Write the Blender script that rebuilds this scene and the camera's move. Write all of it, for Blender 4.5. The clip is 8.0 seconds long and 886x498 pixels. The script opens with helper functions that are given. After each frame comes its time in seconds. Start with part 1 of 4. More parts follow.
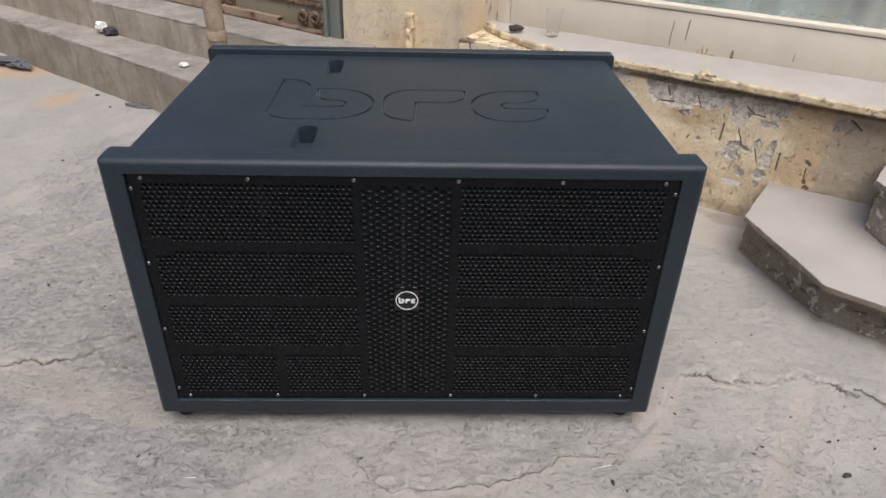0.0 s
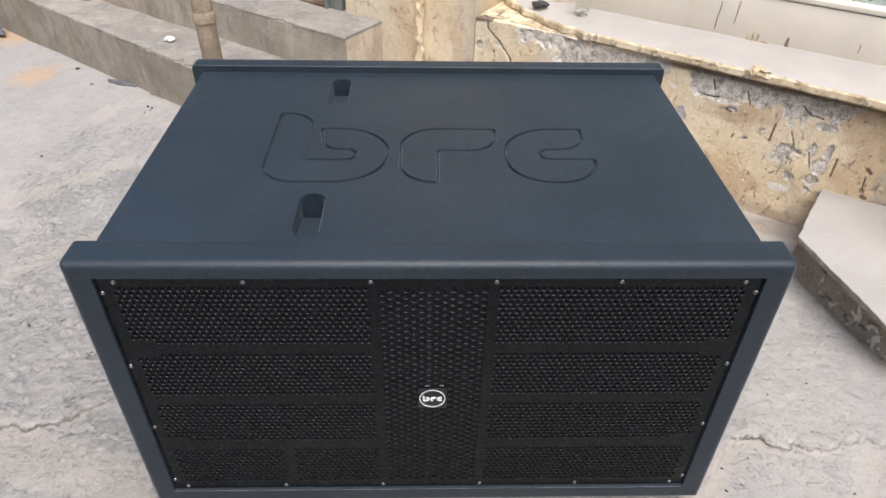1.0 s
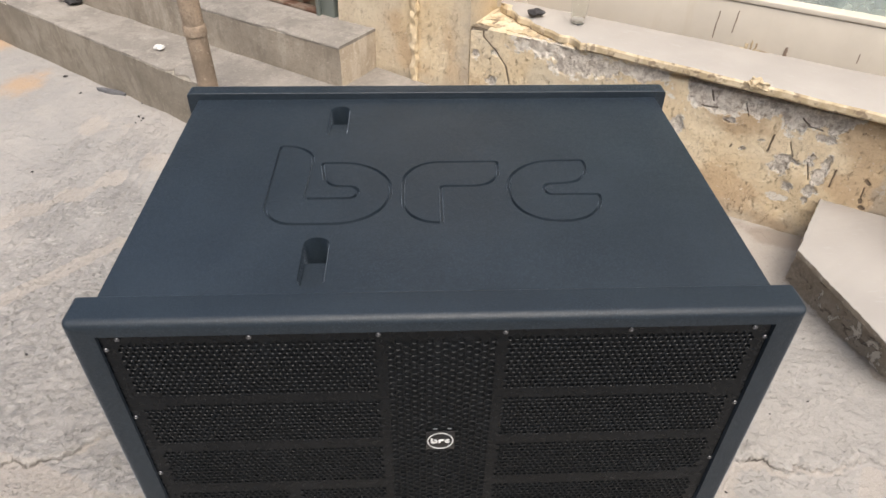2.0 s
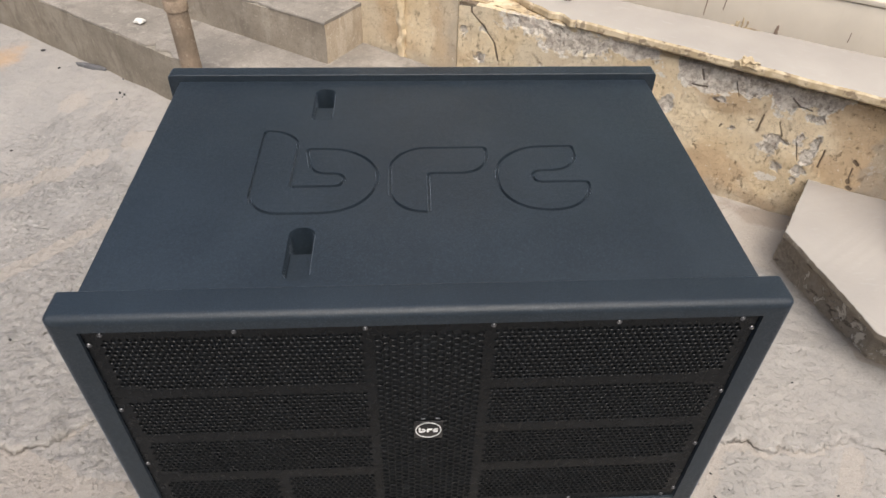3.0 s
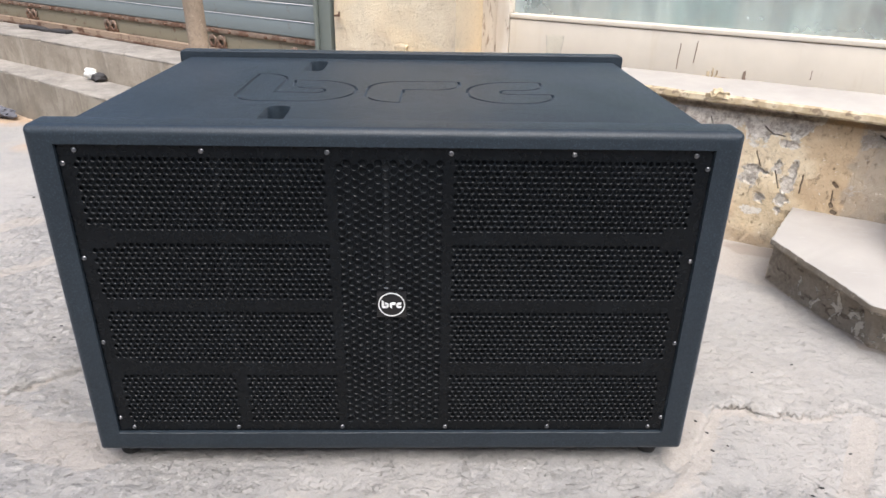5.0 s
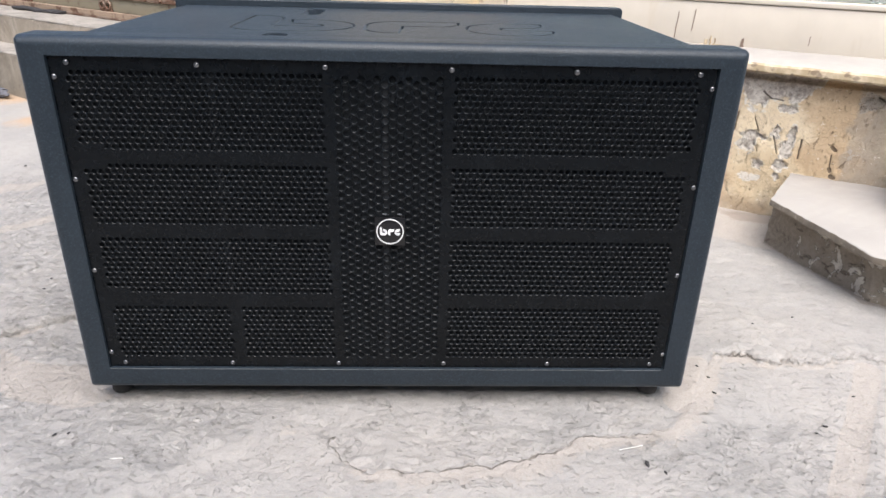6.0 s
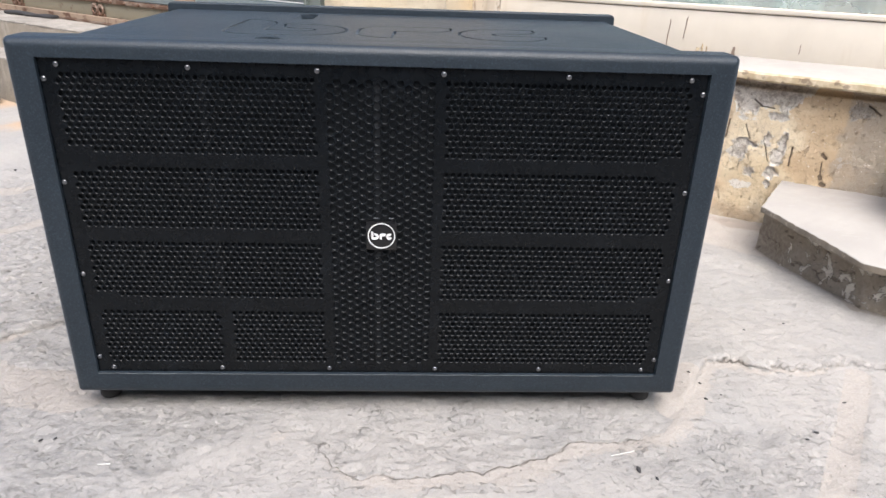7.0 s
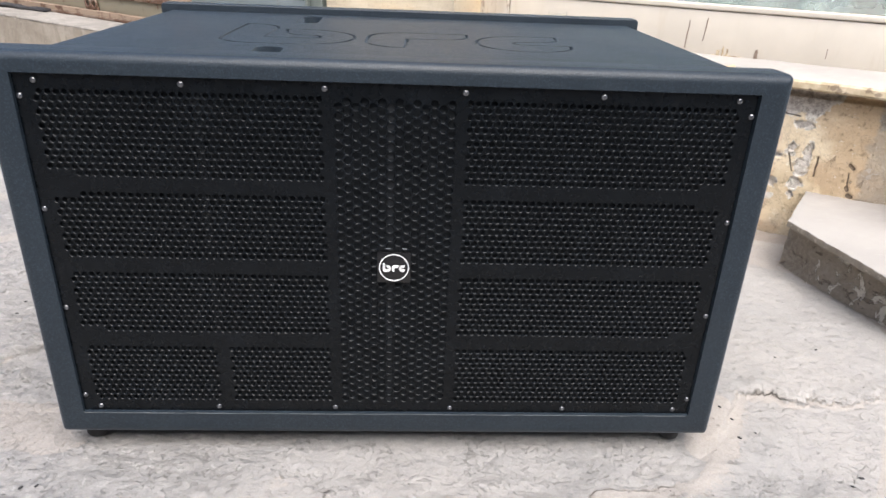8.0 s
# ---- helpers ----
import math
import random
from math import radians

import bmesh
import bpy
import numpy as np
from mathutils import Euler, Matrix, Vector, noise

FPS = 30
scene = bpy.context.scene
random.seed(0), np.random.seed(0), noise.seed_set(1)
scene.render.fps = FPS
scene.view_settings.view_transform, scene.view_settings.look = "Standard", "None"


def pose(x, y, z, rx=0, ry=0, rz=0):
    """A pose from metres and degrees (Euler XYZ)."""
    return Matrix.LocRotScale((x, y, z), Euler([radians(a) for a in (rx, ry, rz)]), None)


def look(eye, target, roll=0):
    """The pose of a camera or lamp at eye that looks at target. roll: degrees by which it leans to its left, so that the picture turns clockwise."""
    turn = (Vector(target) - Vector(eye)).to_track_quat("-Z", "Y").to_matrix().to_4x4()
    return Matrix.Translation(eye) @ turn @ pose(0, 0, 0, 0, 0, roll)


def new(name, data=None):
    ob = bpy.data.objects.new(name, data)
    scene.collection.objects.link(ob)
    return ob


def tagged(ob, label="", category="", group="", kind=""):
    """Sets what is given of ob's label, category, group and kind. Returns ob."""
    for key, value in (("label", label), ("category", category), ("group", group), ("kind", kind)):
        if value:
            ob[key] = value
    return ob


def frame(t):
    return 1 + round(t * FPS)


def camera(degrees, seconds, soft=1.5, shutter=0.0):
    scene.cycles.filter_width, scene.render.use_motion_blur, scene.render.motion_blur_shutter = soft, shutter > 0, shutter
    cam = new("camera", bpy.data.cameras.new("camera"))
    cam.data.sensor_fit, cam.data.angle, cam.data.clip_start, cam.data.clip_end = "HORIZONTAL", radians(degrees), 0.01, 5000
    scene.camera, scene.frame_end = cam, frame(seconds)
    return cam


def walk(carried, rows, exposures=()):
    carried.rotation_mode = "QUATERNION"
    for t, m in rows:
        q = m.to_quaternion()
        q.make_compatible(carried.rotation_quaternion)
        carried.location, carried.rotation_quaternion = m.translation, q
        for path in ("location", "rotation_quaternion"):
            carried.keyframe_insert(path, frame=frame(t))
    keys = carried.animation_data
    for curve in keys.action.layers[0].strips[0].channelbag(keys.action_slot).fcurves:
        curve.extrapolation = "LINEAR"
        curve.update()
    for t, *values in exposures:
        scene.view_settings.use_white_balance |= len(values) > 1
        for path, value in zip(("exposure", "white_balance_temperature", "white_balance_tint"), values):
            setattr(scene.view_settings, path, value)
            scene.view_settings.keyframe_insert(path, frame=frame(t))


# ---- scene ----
cam = camera(66.6, 8.0)
PATH = [
    (0, (0.031, -1.163, 1.203), (0.093, 0.541, 0.156), 1.6),
    (0.1, (0.028, -1.146, 1.189), (0.087, 0.462, 0.179), 1.6),
    (0.3, (0.024, -1.081, 1.206), (0.08, 0.478, 0.121), 1.6),
    (0.5, (0.013, -0.983, 1.252), (0.07, 0.614, 0.05), 1.6),
    (0.7, (-0.004, -0.906, 1.278), (0.055, 0.614, 0.14), 1.6),
    (1, (-0.016, -0.81, 1.335), (0.041, 0.768, 0.108), 1.3),
    (1.2, (-0.023, -0.783, 1.36), (0.036, 0.799, 0.137), 1.1),
    (2.3, (-0.043, -0.716, 1.425), (0.047, 0.729, 0.195), 1.4),
    (2.5, (-0.044, -0.705, 1.433), (0.06, 0.799, 0.118), 1.7),
    (3, (-0.037, -0.702, 1.428), (0.077, 0.787, 0.097), 1.8),
    (3.5, (-0.036, -0.74, 1.376), (0.078, 0.754, 0.051), 1.7),
    (3.8, (-0.023, -0.802, 1.295), (0.092, 0.697, 0.133), 1.5),
    (4, (0.001, -0.851, 1.233), (0.114, 0.782, 0.084), 1.5),
    (4.2, (0.028, -0.914, 1.176), (0.115, 0.671, 0.131), 0.9),
    (4.5, (0.072, -0.998, 1.092), (0.136, 0.721, 0.073), 0.7),
    (4.7, (0.07, -1.023, 1.038), (0.126, 0.646, 0.131), 0.8),
    (5, (0.057, -1.051, 0.958), (0.113, 0.762, 0.116), 1.1),
    (5.2, (0.052, -1.072, 0.902), (0.107, 0.742, 0.062), 1.0),
    (6.3, (0.049, -1.09, 0.82), (0.131, 0.734, 0.004), 1.8),
    (6.5, (0.053, -1.088, 0.82), (0.138, 0.738, 0.009), 1.9),
    (7, (0.052, -1.089, 0.816), (0.146, 0.74, 0.012), 2.0),
    (7.5, (0.048, -1.081, 0.815), (0.145, 0.748, 0.011), 2.0),
    (7.8, (0.041, -1.037, 0.817), (0.13, 0.704, 0.061), 2.1),
    (8, (0.023, -0.966, 0.834), (0.124, 0.852, 0.007), 2.4),
]
EXPOSURES = [(0.0, 0.34, 6550, 10), (0.3, 0.28, 6600, 10), (0.6, 0.42, 6600, 10), (1.0, 0.79, 6420, 10), (1.2, 0.89, 6550, 10), (2.3, 0.61, 6900, 10), (3.5, 0.55, 6900, 10), (4.5, 0.95, 6520, 10), (5.0, 0.99, 6380, 10), (6.5, 1.10, 6380, 10), (8.0, 1.12, 6380, 10)]
walk(cam, [(t, look(eye, target, roll)) for t, eye, target, roll in PATH], EXPOSURES)

# ---- light: open shade under a bright hazy sky ----
world = bpy.data.worlds.new("sky")
scene.world = world
world.use_nodes = True
wn = world.node_tree.nodes
sky = wn.new("ShaderNodeTexSky")
sky.sky_type, sky.sun_disc = "NISHITA", False
sky.sun_elevation, sky.sun_rotation = radians(60), radians(170)
sky.air_density, sky.dust_density = 1.0, 2.5
wn["Background"].inputs["Strength"].default_value = 0.15
world.node_tree.links.new(sky.outputs[0], wn["Background"].inputs["Color"])
sun_data = bpy.data.lights.new("sun", "SUN")
sun_data.energy, sun_data.angle, sun_data.color = 2.7, radians(55), (1.0, 0.955, 0.90)
sun = new("sun", sun_data)
sun.matrix_world = look((0.5, -3.0, 5.6), (0, 0, 0))


# ---- noise on arrays ----
def hashed(ix, iy, seed):
    n = (ix.astype(np.int64) * 374761393 + iy.astype(np.int64) * 668265263 + seed * 974711) & 0x7FFFFFFF
    n = ((n ^ (n >> 13)) * 1274126177) & 0x7FFFFFFF
    return ((n ^ (n >> 16)) & 0xFFFF) / 65535.0


def vnoise(x, y, seed=0):
    x, y = np.asarray(x, float), np.asarray(y, float)
    x, y = np.broadcast_arrays(x, y)
    ix, iy = np.floor(x), np.floor(y)
    fx, fy = x - ix, y - iy
    fx, fy = fx * fx * (3 - 2 * fx), fy * fy * (3 - 2 * fy)
    a, b = hashed(ix, iy, seed), hashed(ix + 1, iy, seed)
    c, d = hashed(ix, iy + 1, seed), hashed(ix + 1, iy + 1, seed)
    return (a + (b - a) * fx) * (1 - fy) + (c + (d - c) * fx) * fy


def fbm(x, y, seed=0, octaves=4):
    total, amp, norm = 0.0, 1.0, 0.0
    for k in range(octaves):
        total = total + amp * vnoise(x * 2 ** k, y * 2 ** k, seed + 17 * k)
        norm, amp = norm + amp, amp * 0.5
    return total / norm


def smooth(a, b, v):
    t = np.clip((np.asarray(v, float) - a) / (b - a), 0, 1)
    return t * t * (3 - 2 * t)


def stroke(u, v, u0, v0, u1, v1, w):
    """How far inside a stroke from one end to the other: 1 on its line, 0 past its half width."""
    du, dv = u1 - u0, v1 - v0
    t = np.clip(((u - u0) * du + (v - v0) * dv) / (du * du + dv * dv), 0, 1)
    d = np.hypot(u - u0 - t * du, v - v0 - t * dv)
    return np.clip(1 - d / w, 0, 1)


def blob(u, v, u0, v0, ru, rv):
    return 1 - np.hypot((u - u0) / ru, (v - v0) / rv)


# ---- materials ----
def material(name, rough=0.8, metal=0.0, color=(0.5, 0.5, 0.5)):
    m = bpy.data.materials.new(name)
    m.use_nodes = True
    b = m.node_tree.nodes["Principled BSDF"]
    b.inputs["Base Color"].default_value = (*color, 1)
    b.inputs["Roughness"].default_value = rough
    b.inputs["Metallic"].default_value = metal
    return m


class Nodes:
    """Short ways to wire one material."""

    def __init__(self, m):
        self.m, self.t = m, m.node_tree
        self.bsdf = self.t.nodes["Principled BSDF"]
        self.pos = self.t.nodes.new("ShaderNodeTexCoord").outputs["Object"]

    def put(self, value, socket):
        if isinstance(value, bpy.types.NodeSocket):
            self.t.links.new(value, socket)
        elif isinstance(value, tuple) and len(value) == 3 and len(socket.default_value) == 4:
            socket.default_value = (*value, 1)
        else:
            socket.default_value = value

    def noise(self, scale, detail=5.0, rough=0.6, stretch=None, out="Fac", distort=0.0):
        n = self.t.nodes.new("ShaderNodeTexNoise")
        vec = self.pos
        if stretch:
            mp = self.t.nodes.new("ShaderNodeMapping")
            mp.inputs["Scale"].default_value = stretch
            self.t.links.new(vec, mp.inputs["Vector"])
            vec = mp.outputs[0]
        self.t.links.new(vec, n.inputs["Vector"])
        n.inputs["Scale"].default_value, n.inputs["Detail"].default_value = scale, detail
        n.inputs["Roughness"].default_value, n.inputs["Distortion"].default_value = rough, distort
        return n.outputs[out]

    def voronoi(self, scale, feature="F1"):
        n = self.t.nodes.new("ShaderNodeTexVoronoi")
        n.feature = feature
        self.t.links.new(self.pos, n.inputs["Vector"])
        n.inputs["Scale"].default_value = scale
        return n.outputs["Distance"]

    def ramp(self, value, a, b, lo=0.0, hi=1.0):
        n = self.t.nodes.new("ShaderNodeMapRange")
        n.interpolation_type = "SMOOTHSTEP"
        self.put(value, n.inputs["Value"])
        for k, v in zip(("From Min", "From Max", "To Min", "To Max"), (a, b, lo, hi)):
            n.inputs[k].default_value = v
        return n.outputs[0]

    def mix(self, fac, a, b):
        n = self.t.nodes.new("ShaderNodeMixRGB")
        self.put(fac, n.inputs[0])
        self.put(a, n.inputs[1])
        self.put(b, n.inputs[2])
        return n.outputs[0]

    def math(self, op, a, b=0.0):
        n = self.t.nodes.new("ShaderNodeMath")
        n.operation = op
        self.put(a, n.inputs[0])
        self.put(b, n.inputs[1])
        return n.outputs[0]

    def attr(self, name):
        n = self.t.nodes.new("ShaderNodeAttribute")
        n.attribute_name = name
        return n.outputs["Fac"]

    def color(self, value):
        self.put(value, self.bsdf.inputs["Base Color"])

    def rough(self, value):
        self.put(value, self.bsdf.inputs["Roughness"])

    def bump(self, height, distance, strength=1.0):
        n = self.t.nodes.new("ShaderNodeBump")
        n.inputs["Distance"].default_value, n.inputs["Strength"].default_value = distance, strength
        self.put(height, n.inputs["Height"])
        old = self.bsdf.inputs["Normal"]
        if old.is_linked:
            self.t.links.new(old.links[0].from_socket, n.inputs["Normal"])
        self.t.links.new(n.outputs[0], old)


def speaker_coat():
    m = material("speaker_coat", 0.42, 0.0, (0.018, 0.023, 0.029))
    n = Nodes(m)
    n.bsdf.inputs["Specular IOR Level"].default_value = 0.40
    grain = n.noise(400, 2.0, 0.65)
    base = n.mix(n.ramp(n.noise(7, 4), 0.35, 0.7), (0.0130, 0.0205, 0.0285), (0.0170, 0.0258, 0.0350))
    base = n.mix(n.ramp(grain, 0.47, 0.33, 0.0, 0.6), base, (0.008, 0.013, 0.019))
    n.color(n.mix(n.ramp(grain, 0.55, 0.67, 0.0, 0.5), base, (0.046, 0.060, 0.078)))
    n.rough(n.ramp(n.noise(240, 2), 0.3, 0.7, 0.36, 0.52))
    n.bump(n.noise(25, 4), 0.002, 0.2)
    n.bump(n.noise(480, 2.5, 0.65), 0.0010, 0.6)
    n.bsdf.inputs["Sheen Weight"].default_value = 0.30
    n.bsdf.inputs["Sheen Roughness"].default_value = 0.22
    n.bsdf.inputs["Sheen Tint"].default_value = (0.66, 0.80, 1.0, 1)
    return m


def grille_paint():
    m = material("grille_paint", 0.38, 0.0, (0.006, 0.0065, 0.007))
    n = Nodes(m)
    n.bsdf.inputs["Specular IOR Level"].default_value = 0.24
    n.color(n.mix(n.ramp(n.noise(14, 5), 0.45, 0.75), (0.0018, 0.0028, 0.004), (0.004, 0.0056, 0.0076)))
    n.rough(n.ramp(n.noise(60, 4), 0.3, 0.7, 0.22, 0.36))
    n.bump(n.noise(900, 2), 0.0002, 0.4)
    return m


def concrete_ground():
    m = material("worn_concrete", 0.9)
    n = Nodes(m)
    big = n.noise(1.7, 5, 0.6, distort=0.4)
    mid = n.noise(9, 8, 0.7)
    fine = n.noise(75, 8, 0.75)
    grit = n.noise(260, 4, 0.7)
    cast = n.ramp(n.math("ADD", n.attr("rough_dark"), n.math("MULTIPLY", n.math("SUBTRACT", mid, 0.5), 0.9)), 0.30, 0.75)
    base = n.mix(n.ramp(big, 0.36, 0.64), (0.3, 0.288, 0.275), (0.354, 0.332, 0.309))
    base = n.mix(n.ramp(mid, 0.50, 0.68, 0.0, 0.35), base, (0.27, 0.258, 0.247))
    base = n.mix(n.math("MULTIPLY", cast, 0.46), base, n.mix(n.ramp(mid, 0.38, 0.62), (0.22, 0.215, 0.213), (0.28, 0.271, 0.262)))

    def steps(field, levels, width):
        """A terraced field: flat treads with short torn edges, as scaled cement has."""
        total = None
        for k in levels:
            one = n.ramp(field, k - width, k + width)
            total = one if total is None else n.math("ADD", total, one)
        return n.math("MULTIPLY", total, 1.0 / len(levels))

    # scales of cement broken away in layers, large and small
    wide = n.noise(6.5, 9, 0.56, distort=0.5)
    small = n.noise(24, 7, 0.58, (1.0, 1.6, 1.0), distort=0.7)
    scale_wide = steps(wide, (0.40, 0.46, 0.52, 0.58), 0.006)
    dent = n.ramp(small, 0.575, 0.60)
    scab = n.ramp(small, 0.405, 0.385)
    edge_small = n.math("MULTIPLY", n.ramp(n.math("ABSOLUTE", n.math("SUBTRACT", small, 0.588)), 0.020, 0.006), n.ramp(n.noise(8, 4), 0.40, 0.55))
    edge_wide = n.math("MULTIPLY", n.ramp(n.math("ABSOLUTE", n.math("SUBTRACT", wide, 0.515)), 0.008, 0.002), n.ramp(n.noise(5, 4), 0.48, 0.60))
    some = n.math("ADD", n.math("MULTIPLY", cast, 0.72), 0.28)
    # dark rims on the scales put the shade of their relief into the colour
    base = n.mix(n.math("MULTIPLY", n.math("MULTIPLY", edge_small, some), 0.5), base, (0.165, 0.154, 0.145))
    base = n.mix(n.math("MULTIPLY", n.math("MULTIPLY", edge_wide, some), 0.12), base, (0.175, 0.162, 0.153))
    base = n.mix(n.math("MULTIPLY", scale_wide, 0.12), base, (0.392, 0.371, 0.346))
    # rough patches: torn grit and pale chips, coloured to carry relief shade and glints
    torn_out = n.noise(46, 9, 0.72, (1.0, 1.5, 1.0), distort=0.5)
    base = n.mix(n.math("MULTIPLY", n.ramp(torn_out, 0.55, 0.60, 0.0, 0.5), some), base, (0.185, 0.178, 0.175))
    base = n.mix(n.math("MULTIPLY", n.ramp(torn_out, 0.44, 0.38, 0.0, 0.40), some), base, (0.53, 0.505, 0.475))
    # thin pale skins of later cement
    skin_field = n.math("ADD", n.noise(3.2, 7, 0.55, distort=0.3), n.math("MULTIPLY", n.math("SUBTRACT", n.attr("skim"), 0.5), 0.34))
    skin = n.ramp(skin_field, 0.585, 0.605)
    base = n.mix(n.math("MULTIPLY", skin, 0.35), base, n.mix(n.ramp(fine, 0.4, 0.6), (0.35, 0.328, 0.301), (0.409, 0.385, 0.357)))
    # scattered pale chips, also standing in for small glints
    chip = n.math("MULTIPLY", n.ramp(n.noise(60, 6, 0.75, distort=0.3), 0.61, 0.65), n.ramp(n.noise(11, 3), 0.44, 0.6))
    base = n.mix(n.math("MULTIPLY", chip, 0.6), base, (0.462, 0.444, 0.42))
    sand = n.ramp(n.math("ADD", n.attr("sand"), n.math("MULTIPLY", n.math("SUBTRACT", fine, 0.5), 0.9)), 0.42, 0.56)
    base = n.mix(n.math("MULTIPLY", sand, 0.78), base, n.mix(n.ramp(grit, 0.35, 0.65), (0.328, 0.293, 0.262), (0.409, 0.371, 0.332)))
    base = n.mix(n.ramp(n.math("ADD", n.attr("ochre"), n.math("MULTIPLY", n.math("SUBTRACT", mid, 0.5), 0.8)), 0.25, 0.7, 0.0, 0.9), base, (0.42, 0.293, 0.189))
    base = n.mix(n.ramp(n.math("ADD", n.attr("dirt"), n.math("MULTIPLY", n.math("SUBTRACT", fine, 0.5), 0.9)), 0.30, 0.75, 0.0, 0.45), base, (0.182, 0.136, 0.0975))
    spots = n.math("MULTIPLY", n.ramp(n.voronoi(62), 0.13, 0.09), n.ramp(n.noise(23, 3), 0.57, 0.62))
    base = n.mix(n.math("MULTIPLY", spots, 0.7), base, (0.0839, 0.0769, 0.0734))
    speck = n.noise(120, 5, 0.7)
    base = n.mix(n.ramp(speck, 0.54, 0.66, 0.0, 0.28), base, (0.189, 0.179, 0.171))
    base = n.mix(n.ramp(grit, 0.44, 0.34, 0.0, 0.30), base, (0.462, 0.444, 0.42))
    edge = n.math("ADD", n.attr("edge"), n.math("MULTIPLY", n.math("SUBTRACT", n.noise(30, 7, 0.62), 0.5), 0.12))
    lip = n.ramp(edge, 0.480, 0.508)
    crest = n.math("MULTIPLY", n.math("MULTIPLY", lip, n.ramp(edge, 0.62, 0.52)), n.attr("crack"))
    base = n.mix(n.math("MULTIPLY", crest, n.ramp(fine, 0.40, 0.58, 0.1, 0.5)), base, (0.406, 0.385, 0.36))
    crack = n.math("MULTIPLY", n.ramp(n.math("ABSOLUTE", n.math("SUBTRACT", edge, 0.484)), 0.014, 0.003), n.ramp(n.math("MULTIPLY", n.attr("crack"), n.noise(19, 4, 0.6)), 0.33, 0.52))
    base = n.mix(n.math("MULTIPLY", crack, 0.62), base, (0.105, 0.0874, 0.0734))
    n.color(base)
    n.rough(n.ramp(mid, 0.3, 0.7, 0.82, 0.96))
    n.bump(n.noise(11, 6, 0.6), 0.012, 0.6)
    n.bump(n.math("MULTIPLY", scale_wide, some), 0.010, 0.9)
    n.bump(n.math("SUBTRACT", n.math("MULTIPLY", lip, n.attr("crack")), crack), 0.008, 0.8)
    n.bump(n.math("MULTIPLY", n.math("SUBTRACT", scab, dent), n.math("MULTIPLY", some, n.math("SUBTRACT", 1.0, n.math("MULTIPLY", sand, 0.7)))), 0.006, 0.9)
    n.bump(n.math("MULTIPLY", torn_out, some), -0.008, 0.9)
    n.bump(n.math("ADD", n.math("MULTIPLY", skin, 0.5), chip), 0.003, 0.8)
    n.bump(fine, 0.0032, 0.7)
    n.bump(n.math("SUBTRACT", grit, n.math("MULTIPLY", spots, 2.0)), 0.0014, 0.6)
    return m


def cement(name, dark, light, pale):
    m = material(name, 0.92)
    n = Nodes(m)
    base = n.mix(n.ramp(n.noise(4, 6, 0.65), 0.35, 0.68), dark, light)
    base = n.mix(n.ramp(n.noise(9, 6, 0.6, (1.0, 1.0, 0.18)), 0.56, 0.66, 0.0, 0.4), base, pale)
    base = n.mix(n.ramp(n.noise(13, 8, 0.72, (1.0, 1.0, 0.5)), 0.50, 0.64, 0.0, 0.55), base, tuple(c * 0.75 for c in dark))
    base = n.mix(n.ramp(n.noise(45, 8, 0.75), 0.56, 0.64, 0.0, 0.5), base, pale)
    base = n.mix(n.ramp(n.noise(120, 5, 0.7), 0.50, 0.64, 0.0, 0.4), base, tuple(c * 0.7 for c in dark))
    n.color(base)
    n.bump(n.noise(45, 7, 0.7), 0.006, 0.55)
    n.bump(n.noise(260, 3), 0.001, 0.5)
    return m


def dusty_slab():
    m = material("dusty_stone_slab", 0.75)
    n = Nodes(m)
    base = n.mix(n.ramp(n.noise(5, 6, 0.6), 0.35, 0.7), (0.325, 0.302, 0.280), (0.365, 0.340, 0.314))
    base = n.mix(n.ramp(n.noise(40, 5, 0.7), 0.58, 0.74, 0.0, 0.4), base, (0.36, 0.33, 0.31))
    base = n.mix(n.ramp(n.noise(18, 3, 0.5, (1, 4, 1)), 0.62, 0.70, 0.0, 0.45), base, (0.38, 0.36, 0.34))
    n.color(base)
    n.rough(n.ramp(n.noise(20, 4), 0.3, 0.7, 0.6, 0.9))
    n.bump(n.noise(60, 6, 0.7), 0.002, 0.4)
    return m


def raw_edge():
    m = material("raw_slab_edge", 0.92)
    n = Nodes(m)
    base = n.mix(n.ramp(n.noise(16, 5, 0.6), 0.4, 0.62), (0.42, 0.33, 0.21), (0.62, 0.52, 0.37))
    base = n.mix(n.ramp(n.noise(22, 4, 0.6), 0.54, 0.60, 0.0, 0.75), base, (0.19, 0.14, 0.098))
    n.color(base)
    n.bump(n.noise(90, 5), 0.003, 0.6)
    return m


